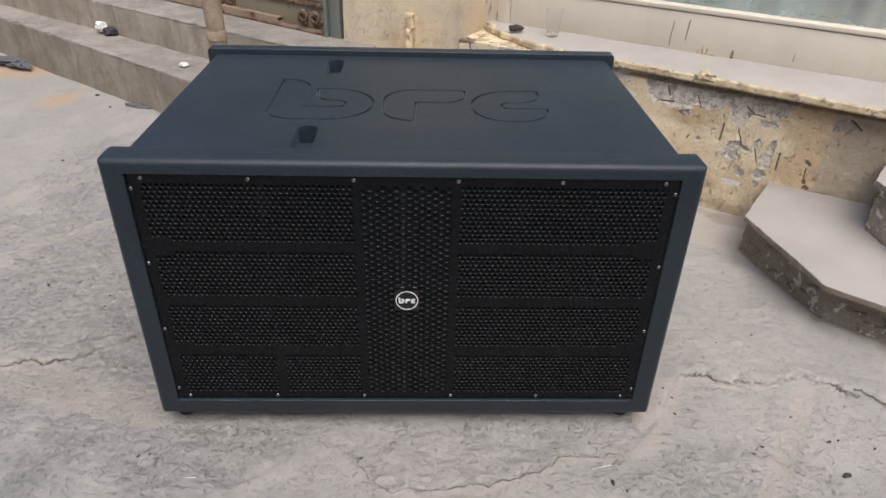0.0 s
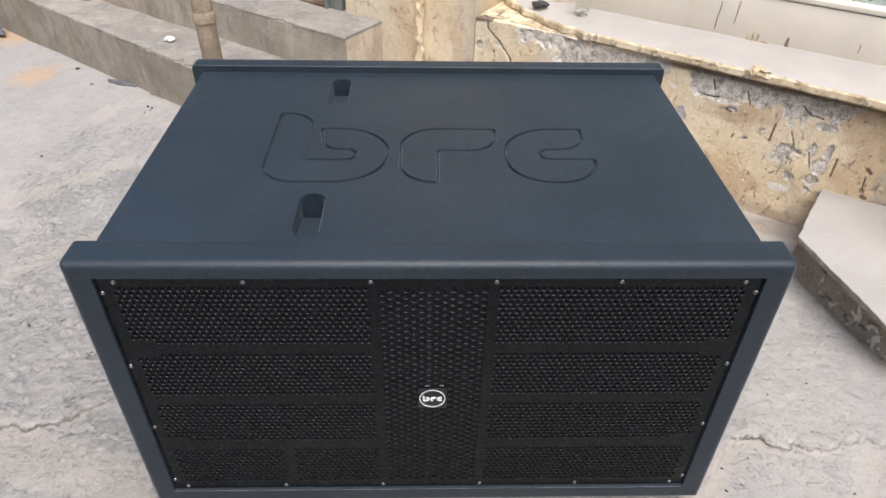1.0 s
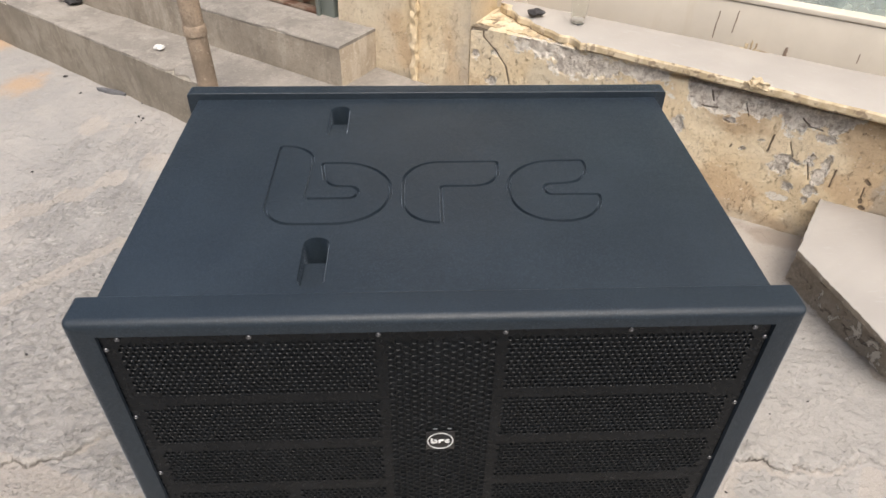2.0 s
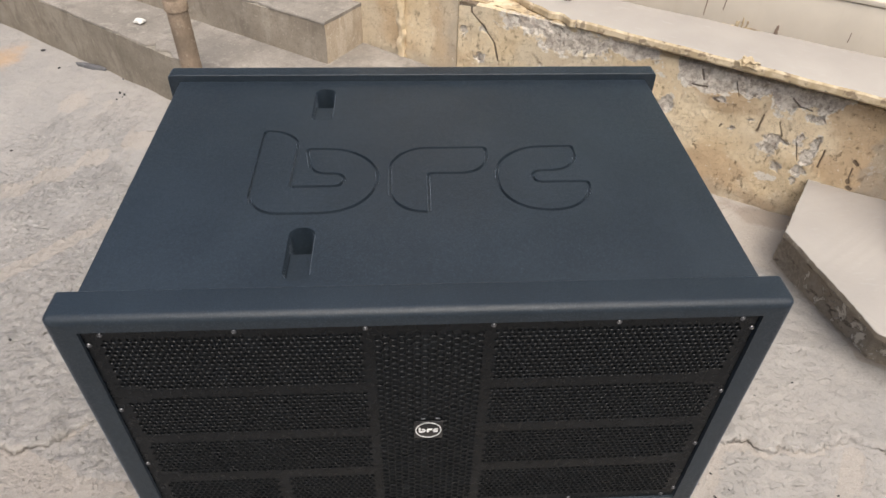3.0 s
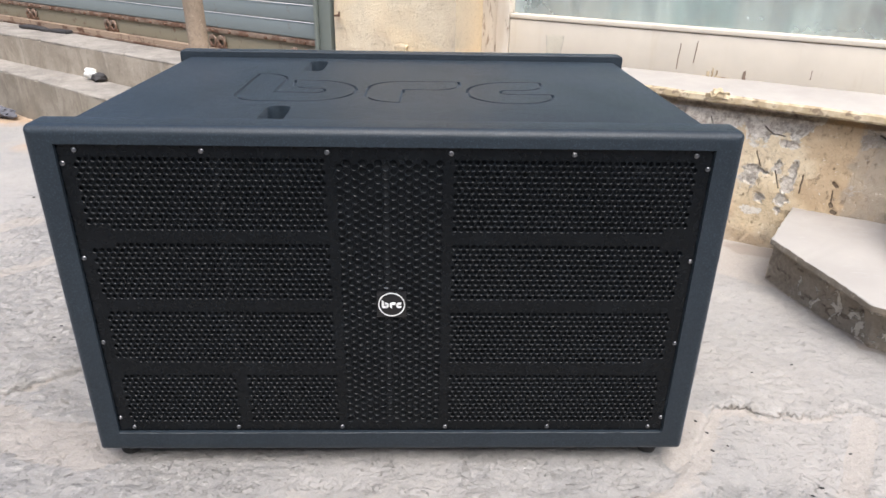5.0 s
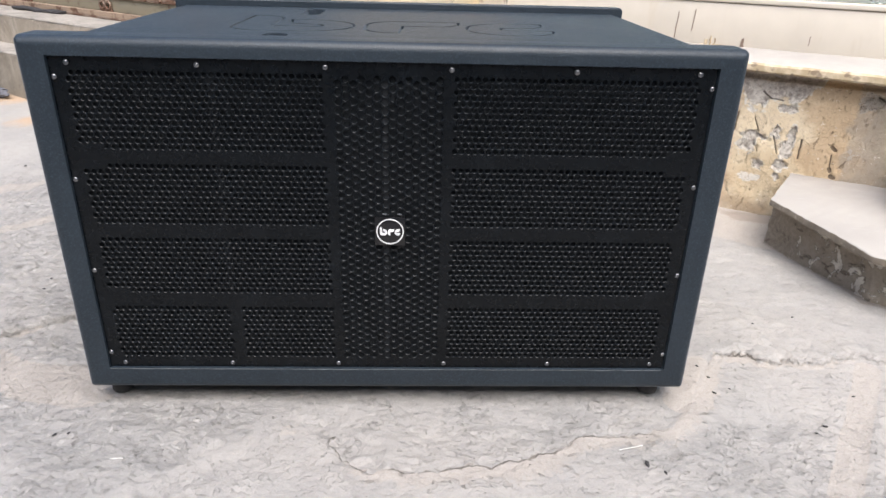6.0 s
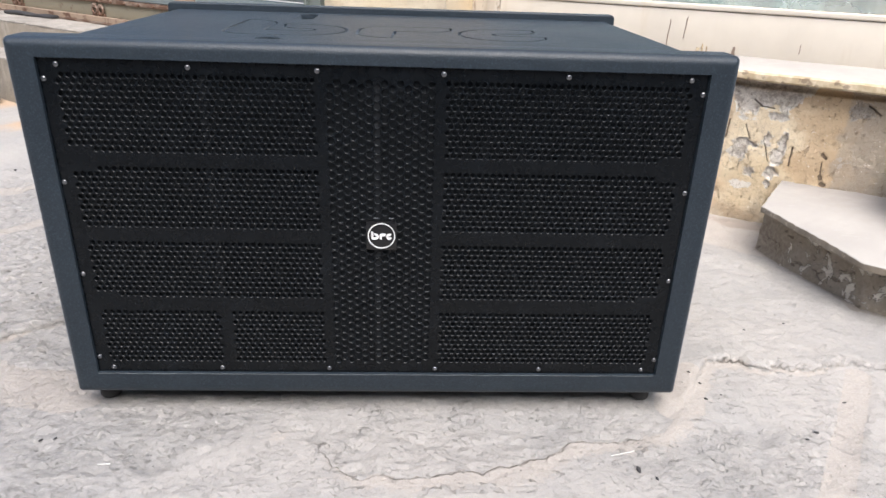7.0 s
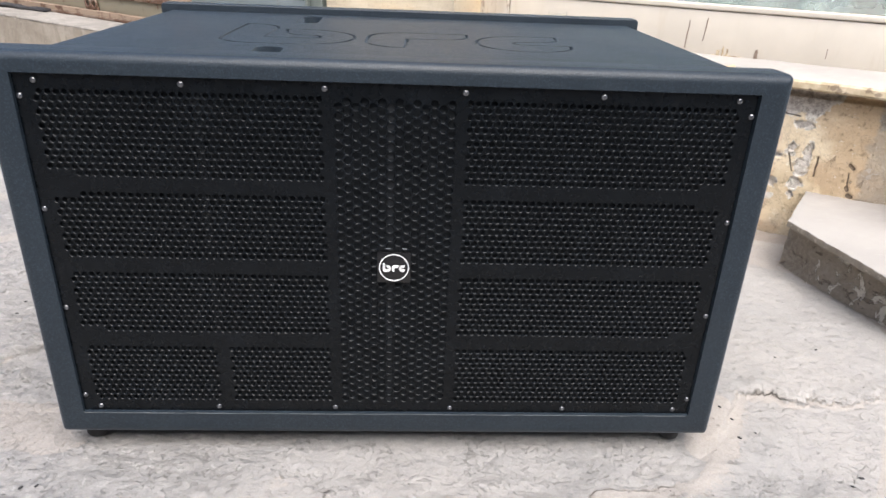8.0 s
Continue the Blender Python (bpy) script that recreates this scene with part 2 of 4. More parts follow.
def old_plaster():
    m = material("peeling_plaster", 0.9)
    n = Nodes(m)
    big, mid, fine = n.noise(3.2, 6, 0.6), n.noise(17, 6, 0.65), n.noise(110, 5, 0.65)
    ragged = n.math("SUBTRACT", n.noise(30, 9, 0.70, distort=0.3), 0.5)

    def torn(name, k, lo, hi):
        return n.ramp(n.math("ADD", n.attr(name), n.math("MULTIPLY", ragged, k)), lo, hi)

    paint = n.mix(n.ramp(big, 0.36, 0.64), (0.70, 0.56, 0.365), (0.77, 0.655, 0.475))
    paint = n.mix(n.ramp(mid, 0.52, 0.75, 0.0, 0.4), paint, (0.54, 0.38, 0.21))
    paint = n.mix(n.ramp(n.attr("stain_shade"), 0.1, 0.9, 0.0, 0.75), paint, n.mix(mid, (0.47, 0.32, 0.19), (0.60, 0.45, 0.29)))
    paint = n.mix(n.ramp(n.attr("pale"), 0.1, 0.9, 0.0, 0.75), paint, n.mix(mid, (0.60, 0.52, 0.39), (0.70, 0.62, 0.48)))
    grey = n.mix(n.ramp(n.noise(34, 9, 0.80), 0.42, 0.55), (0.48, 0.42, 0.36), (0.80, 0.74, 0.66))
    peel = torn("peel", 1.25, 0.49, 0.51)
    rim = n.math("MULTIPLY", n.math("SUBTRACT", torn("peel", 1.25, 0.425, 0.445), peel), n.ramp(mid, 0.38, 0.52))
    white = n.math("MAXIMUM", torn("chalk", 1.3, 0.50, 0.525), rim)
    base = n.mix(peel, paint, grey)
    base = n.mix(n.math("MULTIPLY", white, 0.95), base, n.mix(fine, (0.70, 0.65, 0.57), (0.84, 0.80, 0.73)))
    base = n.mix(n.ramp(n.math("ADD", n.attr("grime_shade"), n.math("MULTIPLY", ragged, 0.5)), 0.1, 0.8, 0.0, 0.85), base, n.mix(mid, (0.34, 0.285, 0.228), (0.48, 0.42, 0.342)))
    crackle = n.math("MULTIPLY", n.ramp(n.math("ABSOLUTE", n.math("SUBTRACT", n.noise(13, 7, 0.7, distort=0.5), 0.5)), 0.012, 0.003), n.ramp(n.noise(6, 3), 0.46, 0.60))
    base = n.mix(n.math("MULTIPLY", n.math("MULTIPLY", crackle, n.attr("wear")), 0.45), base, (0.26, 0.19, 0.125))
    hole = n.ramp(n.math("ADD", n.attr("gouge"), n.math("MULTIPLY", ragged, 0.5)), 0.36, 0.5)
    base = n.mix(n.math("MULTIPLY", hole, 0.85), base, (0.09, 0.062, 0.042))
    nick = n.math("MULTIPLY", n.math("MULTIPLY", n.ramp(n.noise(55, 6, 0.7, (1.0, 1.0, 0.6)), 0.585, 0.61), n.ramp(n.noise(9, 3), 0.45, 0.6)), n.attr("wear"))
    base = n.mix(n.math("MULTIPLY", nick, 0.5), base, (0.27, 0.20, 0.13))
    fleck = n.noise(48, 9, 0.8, distort=0.3)
    base = n.mix(n.math("MULTIPLY", n.ramp(fleck, 0.58, 0.64, 0.0, 0.7), n.attr("wear")), base, (0.33, 0.25, 0.17))
    base = n.mix(n.math("MULTIPLY", n.ramp(fleck, 0.42, 0.35, 0.0, 0.75), n.attr("wear")), base, (0.85, 0.79, 0.68))
    base = n.mix(n.ramp(fine, 0.54, 0.70, 0.0, 0.45), base, (0.34, 0.25, 0.16))
    n.color(base)
    n.bump(n.noise(28, 9, 0.72), 0.007, 0.8)
    n.bump(n.math("MULTIPLY", n.noise(70, 8, 0.75), n.math("ADD", n.math("MULTIPLY", peel, 1.6), 0.3)), 0.006, 0.9)
    n.bump(fine, 0.004, 0.9)
    n.bump(fleck, 0.006, 0.9)
    n.bump(n.math("SUBTRACT", 1.0, n.math("ADD", peel, n.math("ADD", hole, nick))), 0.010, 1.0)
    return m


def chipped_masonry():
    m = material("chipped_masonry", 0.93)
    n = Nodes(m)
    mid, fine = n.noise(14, 8, 0.7), n.noise(80, 7, 0.72)
    base = n.mix(n.ramp(n.noise(5, 6, 0.6), 0.36, 0.64), (0.215, 0.178, 0.140), (0.32, 0.275, 0.225))
    base = n.mix(n.ramp(fine, 0.42, 0.66, 0.0, 0.6), base, (0.37, 0.325, 0.268))
    flake_field = n.math("ADD", n.noise(17, 9, 0.66, distort=0.6), n.math("MULTIPLY", n.math("SUBTRACT", n.noise(4.5, 3), 0.5), 0.5))
    flake = n.ramp(flake_field, 0.555, 0.58)
    base = n.mix(n.math("MULTIPLY", flake, 0.85), base, n.mix(fine, (0.62, 0.57, 0.50), (0.82, 0.78, 0.71)))
    hollow = n.ramp(n.noise(24, 8, 0.7, (1.0, 1.0, 1.8), distort=0.8), 0.58, 0.63)
    base = n.mix(n.math("MULTIPLY", hollow, 0.75), base, (0.13, 0.10, 0.078))
    n.color(base)
    n.bump(n.noise(20, 9, 0.7), 0.006, 0.7)
    n.bump(n.math("SUBTRACT", flake, hollow), 0.005, 0.8)
    n.bump(fine, 0.0025, 0.7)
    return m


def painted_wood(name, base_color, worn, amount=0.62):
    m = material(name, 0.62)
    n = Nodes(m)
    base = n.mix(n.ramp(n.noise(3, 5), 0.3, 0.7), base_color, tuple(c * 0.88 for c in base_color))
    base = n.mix(n.ramp(n.noise(26, 6, 0.7, (1.0, 1.0, 0.3)), amount, amount + 0.08, 0.0, 0.85), base, worn)
    base = n.mix(n.ramp(n.noise(6, 4, 0.6, (3.0, 3.0, 0.4)), 0.55, 0.75, 0.0, 0.35), base, (0.50, 0.42, 0.31))
    n.color(base)
    n.rough(n.ramp(n.noise(30, 4), 0.3, 0.7, 0.5, 0.8))
    n.bump(n.noise(40, 6, 0.6, (1, 1, 0.2)), 0.002, 0.4)
    return m


def rusty(name, metal_color, amount):
    m = material(name, 0.6, 0.3)
    n = Nodes(m)
    rust = n.mix(n.noise(60, 5), (0.07, 0.038, 0.026), (0.19, 0.105, 0.068))
    n.color(n.mix(n.ramp(n.noise(13, 6, 0.7), amount, amount + 0.15), metal_color, rust))
    n.bump(n.noise(120, 5), 0.001, 0.5)
    return m


def window_glass():
    m = material("dirty_pane", 0.12, 0.0, (0.80, 0.86, 0.84))
    n = Nodes(m)
    n.bsdf.inputs["Transmission Weight"].default_value = 0.86
    n.bsdf.inputs["IOR"].default_value = 1.3
    dust = n.ramp(n.noise(7, 6, 0.65), 0.45, 0.75, 0.0, 0.5)
    n.color(n.mix(dust, (0.80, 0.88, 0.86), (0.52, 0.50, 0.46)))
    n.rough(n.ramp(n.noise(4, 4), 0.3, 0.7, 0.15, 0.32))
    return m


def curtain_cloth():
    m = material("pale_green_cloth", 0.9)
    n = Nodes(m)
    bands = n.noise(5.5, 2, 0.4, (1.0, 0.0, 0.12))
    base = n.mix(n.ramp(bands, 0.40, 0.50), (0.115, 0.168, 0.158), (0.26, 0.272, 0.258))
    base = n.mix(n.ramp(n.noise(3.1, 2, 0.4, (1.0, 0.0, 0.2)), 0.46, 0.53, 0.0, 0.8), base, (0.215, 0.172, 0.145))
    base = n.mix(n.ramp(n.noise(9, 4, 0.6, (1.0, 0.0, 0.6)), 0.60, 0.70, 0.0, 0.6), base, (0.20, 0.17, 0.15))
    n.color(base)
    return m


def clear_plastic():
    m = material("clear_plastic", 0.08, 0.0, (0.97, 0.98, 0.97))
    b = m.node_tree.nodes["Principled BSDF"]
    b.inputs["Transmission Weight"].default_value = 1.0
    b.inputs["IOR"].default_value = 1.12
    return m


def plain(name, color, rough=0.8, metal=0.0, grain=60, depth=0.001):
    m = material(name, rough, metal, color)
    n = Nodes(m)
    n.color(n.mix(n.ramp(n.noise(grain, 4), 0.3, 0.7), tuple(c * 0.75 for c in color), tuple(min(1, c * 1.15) for c in color)))
    n.bump(n.noise(grain * 3, 4), depth, 0.5)
    return m


COAT, GRILLE = speaker_coat(), grille_paint()
GROUND = concrete_ground()
STEP_GREY = cement("grey_step_cement", (0.205, 0.178, 0.142), (0.305, 0.27, 0.222), (0.38, 0.342, 0.288))
STEP_PALE = cement("pale_step_cement", (0.25, 0.215, 0.172), (0.37, 0.325, 0.268), (0.48, 0.435, 0.37))
TREAD = cement("dusty_tread", (0.21, 0.19, 0.168), (0.30, 0.272, 0.24), (0.38, 0.348, 0.31))
MASONRY = chipped_masonry()
SLAB, RAW, PLASTER = dusty_slab(), raw_edge(), old_plaster()
# paler cream for step ends, the light on them put into the colour
LIT_END = cement("lit_end_cement", (0.40, 0.33, 0.25), (0.55, 0.475, 0.375), (0.66, 0.60, 0.51))
SIDE = cement("slab_side", (0.22, 0.20, 0.165), (0.38, 0.345, 0.29), (0.46, 0.425, 0.365))
DIRTY_EDGE = cement("dirty_slab_edge", (0.19, 0.16, 0.125), (0.32, 0.275, 0.22), (0.46, 0.415, 0.35))
CREAM = painted_wood("cream_gloss_paint", (0.63, 0.57, 0.48), (0.36, 0.24, 0.12), 0.66)
PEELING = painted_wood("peeling_white_paint", (0.68, 0.62, 0.54), (0.28, 0.21, 0.15), 0.56)
PINKISH = painted_wood("dusty_pink_paint", (0.55, 0.48, 0.41), (0.36, 0.27, 0.2), 0.66)
SHUTTER = rusty("galvanised_slat", (0.20, 0.232, 0.236), 0.62)
PLATE = rusty("dirty_green_plate", (0.25, 0.225, 0.165), 0.55)
RUST = rusty("rusty_iron", (0.24, 0.18, 0.14), 0.42)
CHANNEL = rusty("worn_brown_channel", (0.36, 0.27, 0.20), 0.50)
JAMB = rusty("green_grey_jamb", (0.22, 0.25, 0.23), 0.68)
PIPE = cement("dusty_brown_pipe", (0.20, 0.155, 0.115), (0.36, 0.275, 0.20), (0.44, 0.365, 0.285))
PANE, PLASTIC, CURTAIN = window_glass(), clear_plastic(), curtain_cloth()
BLACK_FOAM = plain("black_foam", (0.0125, 0.0155, 0.0190), 0.95, 0.0, 300, 0.002)
BRACE = plain("dusty_black_brace", (0.017, 0.020, 0.024), 0.7)
RUBBER = plain("black_rubber", (0.018, 0.018, 0.019), 0.65)
STEEL = plain("screw_steel", (0.24, 0.24, 0.25), 0.32, 1.0)
BADGE = plain("black_badge", (0.008, 0.008, 0.009), 0.25, 0.0, 80, 0.0001)
WHITE_INK = plain("white_ink", (0.80, 0.80, 0.80), 0.5, 0.0, 80, 0.0001)
SEALANT = plain("grey_sealant", (0.13, 0.14, 0.15), 0.6)
PALE_LITTER = plain("pale_litter", (0.72, 0.71, 0.68), 0.8)
DARK_LITTER = plain("dark_litter", (0.035, 0.033, 0.035), 0.7)
GREY_WOOD = plain("weathered_stick", (0.115, 0.115, 0.122), 0.85)
RAG = plain("grey_rag", (0.10, 0.10, 0.115), 0.9)
FAR_WALL = cement("opposite_stucco", (0.26, 0.235, 0.205), (0.36, 0.33, 0.29), (0.42, 0.39, 0.35))
ROOM = plain("dim_interior", (0.20, 0.22, 0.21), 0.9)


# ---- building helpers ----
def finish(bm, name, mat, soft=0.0):
    bmesh.ops.recalc_face_normals(bm, faces=bm.faces[:])
    me = bpy.data.meshes.new(name)
    bm.to_mesh(me)
    bm.free()
    me.materials.append(mat)
    if soft:
        me.shade_smooth()
        me.set_sharp_from_angle(angle=radians(soft))
    return me


def part(name, data, mat, parent, label="", soft=40.0):
    """One mesh object under a thing or under a part. data: a bmesh in the parent's own space, or a ready mesh."""
    me = finish(data, name, mat, soft) if isinstance(data, bmesh.types.BMesh) else data
    ob = new(name, me)
    ob.parent = parent
    if label:
        tagged(ob, label)
    return ob


def thing(name, label, category, m=None, group="", kind=""):
    ob = tagged(new(name), label, category, group, kind)
    ob.empty_display_size = 0.05
    if m is not None:
        ob.matrix_basis = m
    return ob


def solid(name, bm, mat, label, category, m=None, kind="", soft=40.0, group=""):
    ob = tagged(new(name, finish(bm, name, mat, soft)), label, category, group, kind)
    if m is not None:
        ob.matrix_basis = m
    return ob


def block(x0, x1, y0, y1, z0, z1, bevel=0.0, segments=2, bm=None):
    bm = bm or bmesh.new()
    made = bmesh.ops.create_cube(bm, size=1)["verts"]
    for v in made:
        v.co = ((x0, x1)[v.co.x > 0], (y0, y1)[v.co.y > 0], (z0, z1)[v.co.z > 0])
    if bevel:
        edges = {e for v in made for e in v.link_edges}
        bmesh.ops.bevel(bm, geom=list(edges), offset=bevel, segments=segments, profile=0.5, affect="EDGES")
    return bm


def lathe(profile, steps=24, bm=None, centre=(0, 0, 0), axis="z"):
    """A turned form from (radius, height) pairs."""
    bm = bm or bmesh.new()
    rings = []
    for r, h in profile:
        ring = []
        for k in range(steps):
            a = 2 * math.pi * k / steps
            p = Vector((r * math.cos(a), r * math.sin(a), h)) if axis == "z" else Vector((r * math.cos(a), h, r * math.sin(a)))
            ring.append(bm.verts.new(p + Vector(centre)))
        rings.append(ring)
    for a, b in zip(rings, rings[1:]):
        for k in range(steps):
            bm.faces.new((a[k], a[(k + 1) % steps], b[(k + 1) % steps], b[k]))
    bm.faces.new(rings[0])
    bm.faces.new(rings[-1])
    return bm


def prism(points, z0, z1, bevel=0.0, bm=None):
    bm = bm or bmesh.new()
    low = [bm.verts.new((x, y, z0)) for x, y in points]
    high = [bm.verts.new((x, y, z1)) for x, y in points]
    n = len(points)
    bm.faces.new(low)
    top = bm.faces.new(high)
    for k in range(n):
        bm.faces.new((low[k], low[(k + 1) % n], high[(k + 1) % n], high[k]))
    if bevel:
        bmesh.ops.bevel(bm, geom=list(top.edges), offset=bevel, segments=2, profile=0.5, affect="EDGES")
    return bm


def roughen(bm, amount, scale, seed=0.0, cuts=0, length=0.05):
    """Breaks edges up: splits long edges and moves the points by noise."""
    if cuts:
        for _ in range(cuts):
            long_edges = [e for e in bm.edges if e.calc_length() > length]
            if not long_edges:
                break
            bmesh.ops.subdivide_edges(bm, edges=long_edges, cuts=1, use_grid_fill=True)
        bmesh.ops.triangulate(bm, faces=[f for f in bm.faces if len(f.verts) > 4])
    for v in bm.verts:
        v.co += noise.noise_vector(v.co * scale + Vector((seed, seed * 2, seed * 3))) * amount
    return bm


def lump(size, seed, squash=(1, 1, 1), cuts=3, amount=0.35):
    bm = bmesh.new()
    bmesh.ops.create_icosphere(bm, subdivisions=cuts, radius=1)
    for v in bm.verts:
        k = 1 + amount * noise.noise(v.co * 1.7 + Vector((seed, 0, 0))) + amount * 0.5 * noise.noise(v.co * 4 + Vector((0, seed, 0)))
        v.co = Vector((v.co.x * squash[0], v.co.y * squash[1], v.co.z * squash[2])) * k * size
    low = min(v.co.z for v in bm.verts)
    for v in bm.verts:
        v.co.z -= low
    return bm


def along(x, y, slope, z=0.0):
    """A frame on a wall line: its x runs along the line to the right, its y away from the street."""
    return pose(x, y, z, 0, 0, math.degrees(math.atan(slope)))


def relief_slab(name, u0, u1, z0, z1, step, height, attributes, thick, mat):
    """A wall slab whose street face is a fine relief. height(u, z): metres proud. attributes(u, z): named masks."""
    us, zs = np.arange(u0, u1 + step / 2, step), np.arange(z0, z1 + step / 2, step)
    us[-1], zs[-1] = u1, z1
    U, Z = np.meshgrid(us, zs)
    H = height(U, Z)
    nu, nz = len(us), len(zs)
    verts = np.stack([U, -H, Z], -1).reshape(-1, 3)
    idx = np.arange(nu * nz).reshape(nz, nu)
    faces = np.stack([idx[:-1, :-1], idx[:-1, 1:], idx[1:, 1:], idx[1:, :-1]], -1).reshape(-1, 4).tolist()
    rim = np.concatenate([idx[0, :-1], idx[:-1, -1], idx[-1, :0:-1], idx[:0:-1, 0]])
    back = verts[rim].copy()
    back[:, 1] = thick
    n0, m = len(verts), len(rim)
    for k in range(m):
        j = (k + 1) % m
        faces.append([int(rim[k]), n0 + k, n0 + j, int(rim[j])])
    faces.append(list(range(n0, n0 + m)))
    me = bpy.data.meshes.new(name)
    me.from_pydata(np.concatenate([verts, back]).tolist(), [], faces)
    for key, values in attributes(U, Z).items():
        a = me.attributes.new(key, "FLOAT", "POINT")
        a.data.foreach_set("value", np.concatenate([np.clip(values, 0, 1).ravel(), np.zeros(m)]).astype(np.float32))
    me.materials.append(mat)
    me.shade_smooth()
    me.set_sharp_from_angle(angle=radians(60))
    me.update()
    return me


# ---- ground: one sheet of worn, patched concrete ----
SLAB_EDGE = [(-6.0, -0.2), (-2.0, 0.05), (-1.07, 0.20), (-0.98, 0.22), (-0.89, 0.235), (-0.82, 0.29), (-0.76, 0.33), (-0.60, 0.36), (-0.30, 0.20), (-0.18, 0.01),
             (-0.16, -0.08), (-0.10, -0.14), (-0.02, -0.19), (0.10, -0.18), (0.19, -0.17), (0.29, -0.15), (0.36, -0.09), (0.47, -0.08), (0.54, -0.07), (0.60, 0.0),
             (0.67, 0.11), (0.72, 0.18), (0.80, 0.16), (0.89, 0.14), (0.99, 0.15), (1.06, 0.17), (1.14, 0.12), (1.22, 0.07), (2.2, -0.5), (6.0, -2.0)]


def ground_parts(x, y):
    ex, ey = zip(*SLAB_EDGE)
    wob = (fbm(x * 22, y * 22, 3) - 0.5) * 0.055 + (fbm(x * 70, y * 70, 5, 2) - 0.5) * 0.014
    d = y + wob - np.interp(x + wob, ex, ey)
    steep = np.abs(np.gradient(np.array(ey), np.array(ex)))
    d = d / np.sqrt(1 + np.interp(x, ex, steep) ** 2)
    near = smooth(-3.2, -1.3, x) * smooth(3.0, 1.5, x)
    slab = smooth(-0.004, 0.006, d) * near
    crack = near * (0.55 + 0.45 * smooth(0.38, 0.56, fbm(x * 6, y * 6, 11)))
    crack = crack * (1 - 0.75 * smooth(0.48, 0.56, x) * smooth(0.74, 0.66, x)) 
    crack = crack * (1 - 0.92 * smooth(-0.62, -0.5, x) * smooth(-0.10, -0.16, x))
    front = smooth(-0.25, -0.12, x) * smooth(0.66, 0.58, x) * smooth(0.10, 0.0, y)
    below = np.clip(-d, 0, 1)
    band = smooth(-0.2, 0.0, x) * smooth(0.85, 0.7, x)
    sand = np.exp(-below / (0.045 + 0.012 * band)) * (d < 0) * near * np.maximum(smooth(0.3, 0.62, fbm(x * 5, y * 5, 21)), 0.9 * band)
    track = stroke(x, y, 1.04, 0.12, 0.66, -0.40, 0.030) + stroke(x, y, 0.64, 0.10, 0.60, 0.02, 0.06)
    sand = np.maximum(sand, smooth(0.0, 0.3, track + (fbm(x * 18, y * 18, 8) - 0.5) * 0.35))
    drift = stroke(x, y, -1.1, 0.20, -0.62, 0.05, 0.11) * 1.2 + stroke(x, y, -1.40, 1.9, -0.95, 2.0, 0.12) + stroke(x, y, -1.75, 0.95, -0.85, 1.75, 0.07) * 1.3 + stroke(x, y, -1.5, 0.55, -0.8, 1.3, 0.05) * 1.2 + stroke(x, y, 0.7, 1.3, 1.5, 0.8, 0.3) * 1.6
    lip_band = smooth(0.62, 0.66, x) * smooth(1.2, 0.9, x) * np.exp(-below / 0.03) * (d < 0)
    sand = np.maximum(sand, 0.8 * lip_band)
    sand = np.maximum(sand, smooth(0.2, 0.9, drift + (fbm(x * 9, y * 9, 12) - 0.5) * 0.8) * 0.95)
    old = smooth(-0.35, 0.25, blob(x, y, 0.22, -0.04, 0.55, 0.24) + (fbm(x * 8, y * 8, 31) - 0.5)) * slab * 0.42
    # broad gradient, darker and rougher ground to the left of the cabinet
    old = np.maximum(old, smooth(-0.9, 1.0, blob(x, y, -1.05, 0.55, 0.95, 1.0) + (fbm(x * 6, y * 6, 32) - 0.5) * 2.2) * 0.85)
    old = np.maximum(old, 0.9 * smooth(-0.2, 0.5, blob(x, y, -1.14, 1.28, 0.20, 0.12) + (fbm(x * 7, y * 7, 39) - 0.5) * 1.2))
    old = np.maximum(old, 0.62 * smooth(-0.2, 0.5, blob(x, y, -0.55, -0.02, 0.4, 0.2) + (fbm(x * 7, y * 7, 37) - 0.5) * 1.2))
    old = np.maximum(old, 0.5 * smooth(-0.2, 0.5, blob(x, y, 0.80, -0.22, 0.40, 0.24) + (fbm(x * 7, y * 7, 36) - 0.5) * 1.4) * (1 - slab))
    ochre = smooth(0.0, 0.7, blob(x, y, -1.93, 2.38, 0.3, 0.2) + (fbm(x * 6, y * 6, 41) - 0.5) * 0.8)
    ochre = np.maximum(ochre, 0.8 * smooth(0.0, 0.8, blob(x, y, -2.35, 2.78, 0.55, 0.18) + (fbm(x * 6, y * 6, 42) - 0.5)))
    skim = stroke(x, y, -1.62, 1.42, -1.27, 1.99, 0.09) * 0.8 + stroke(x, y, -1.50, 1.32, -1.36, 1.59, 0.03) + stroke(x, y, -1.28, 1.37, -1.18, 1.57, 0.035) + 0.7 * np.clip(blob(x, y, -1.1, 1.75, 0.5, 0.3), 0, 1)
    skim = skim + np.clip(blob(x, y, -0.78, 0.82, 0.10, 0.14), 0, 1) * 2 + np.clip(blob(x, y, -0.55, -0.24, 0.20, 0.10), 0, 1) - 1.2 * old
    return d, slab, crack, sand, old, ochre, skim, front


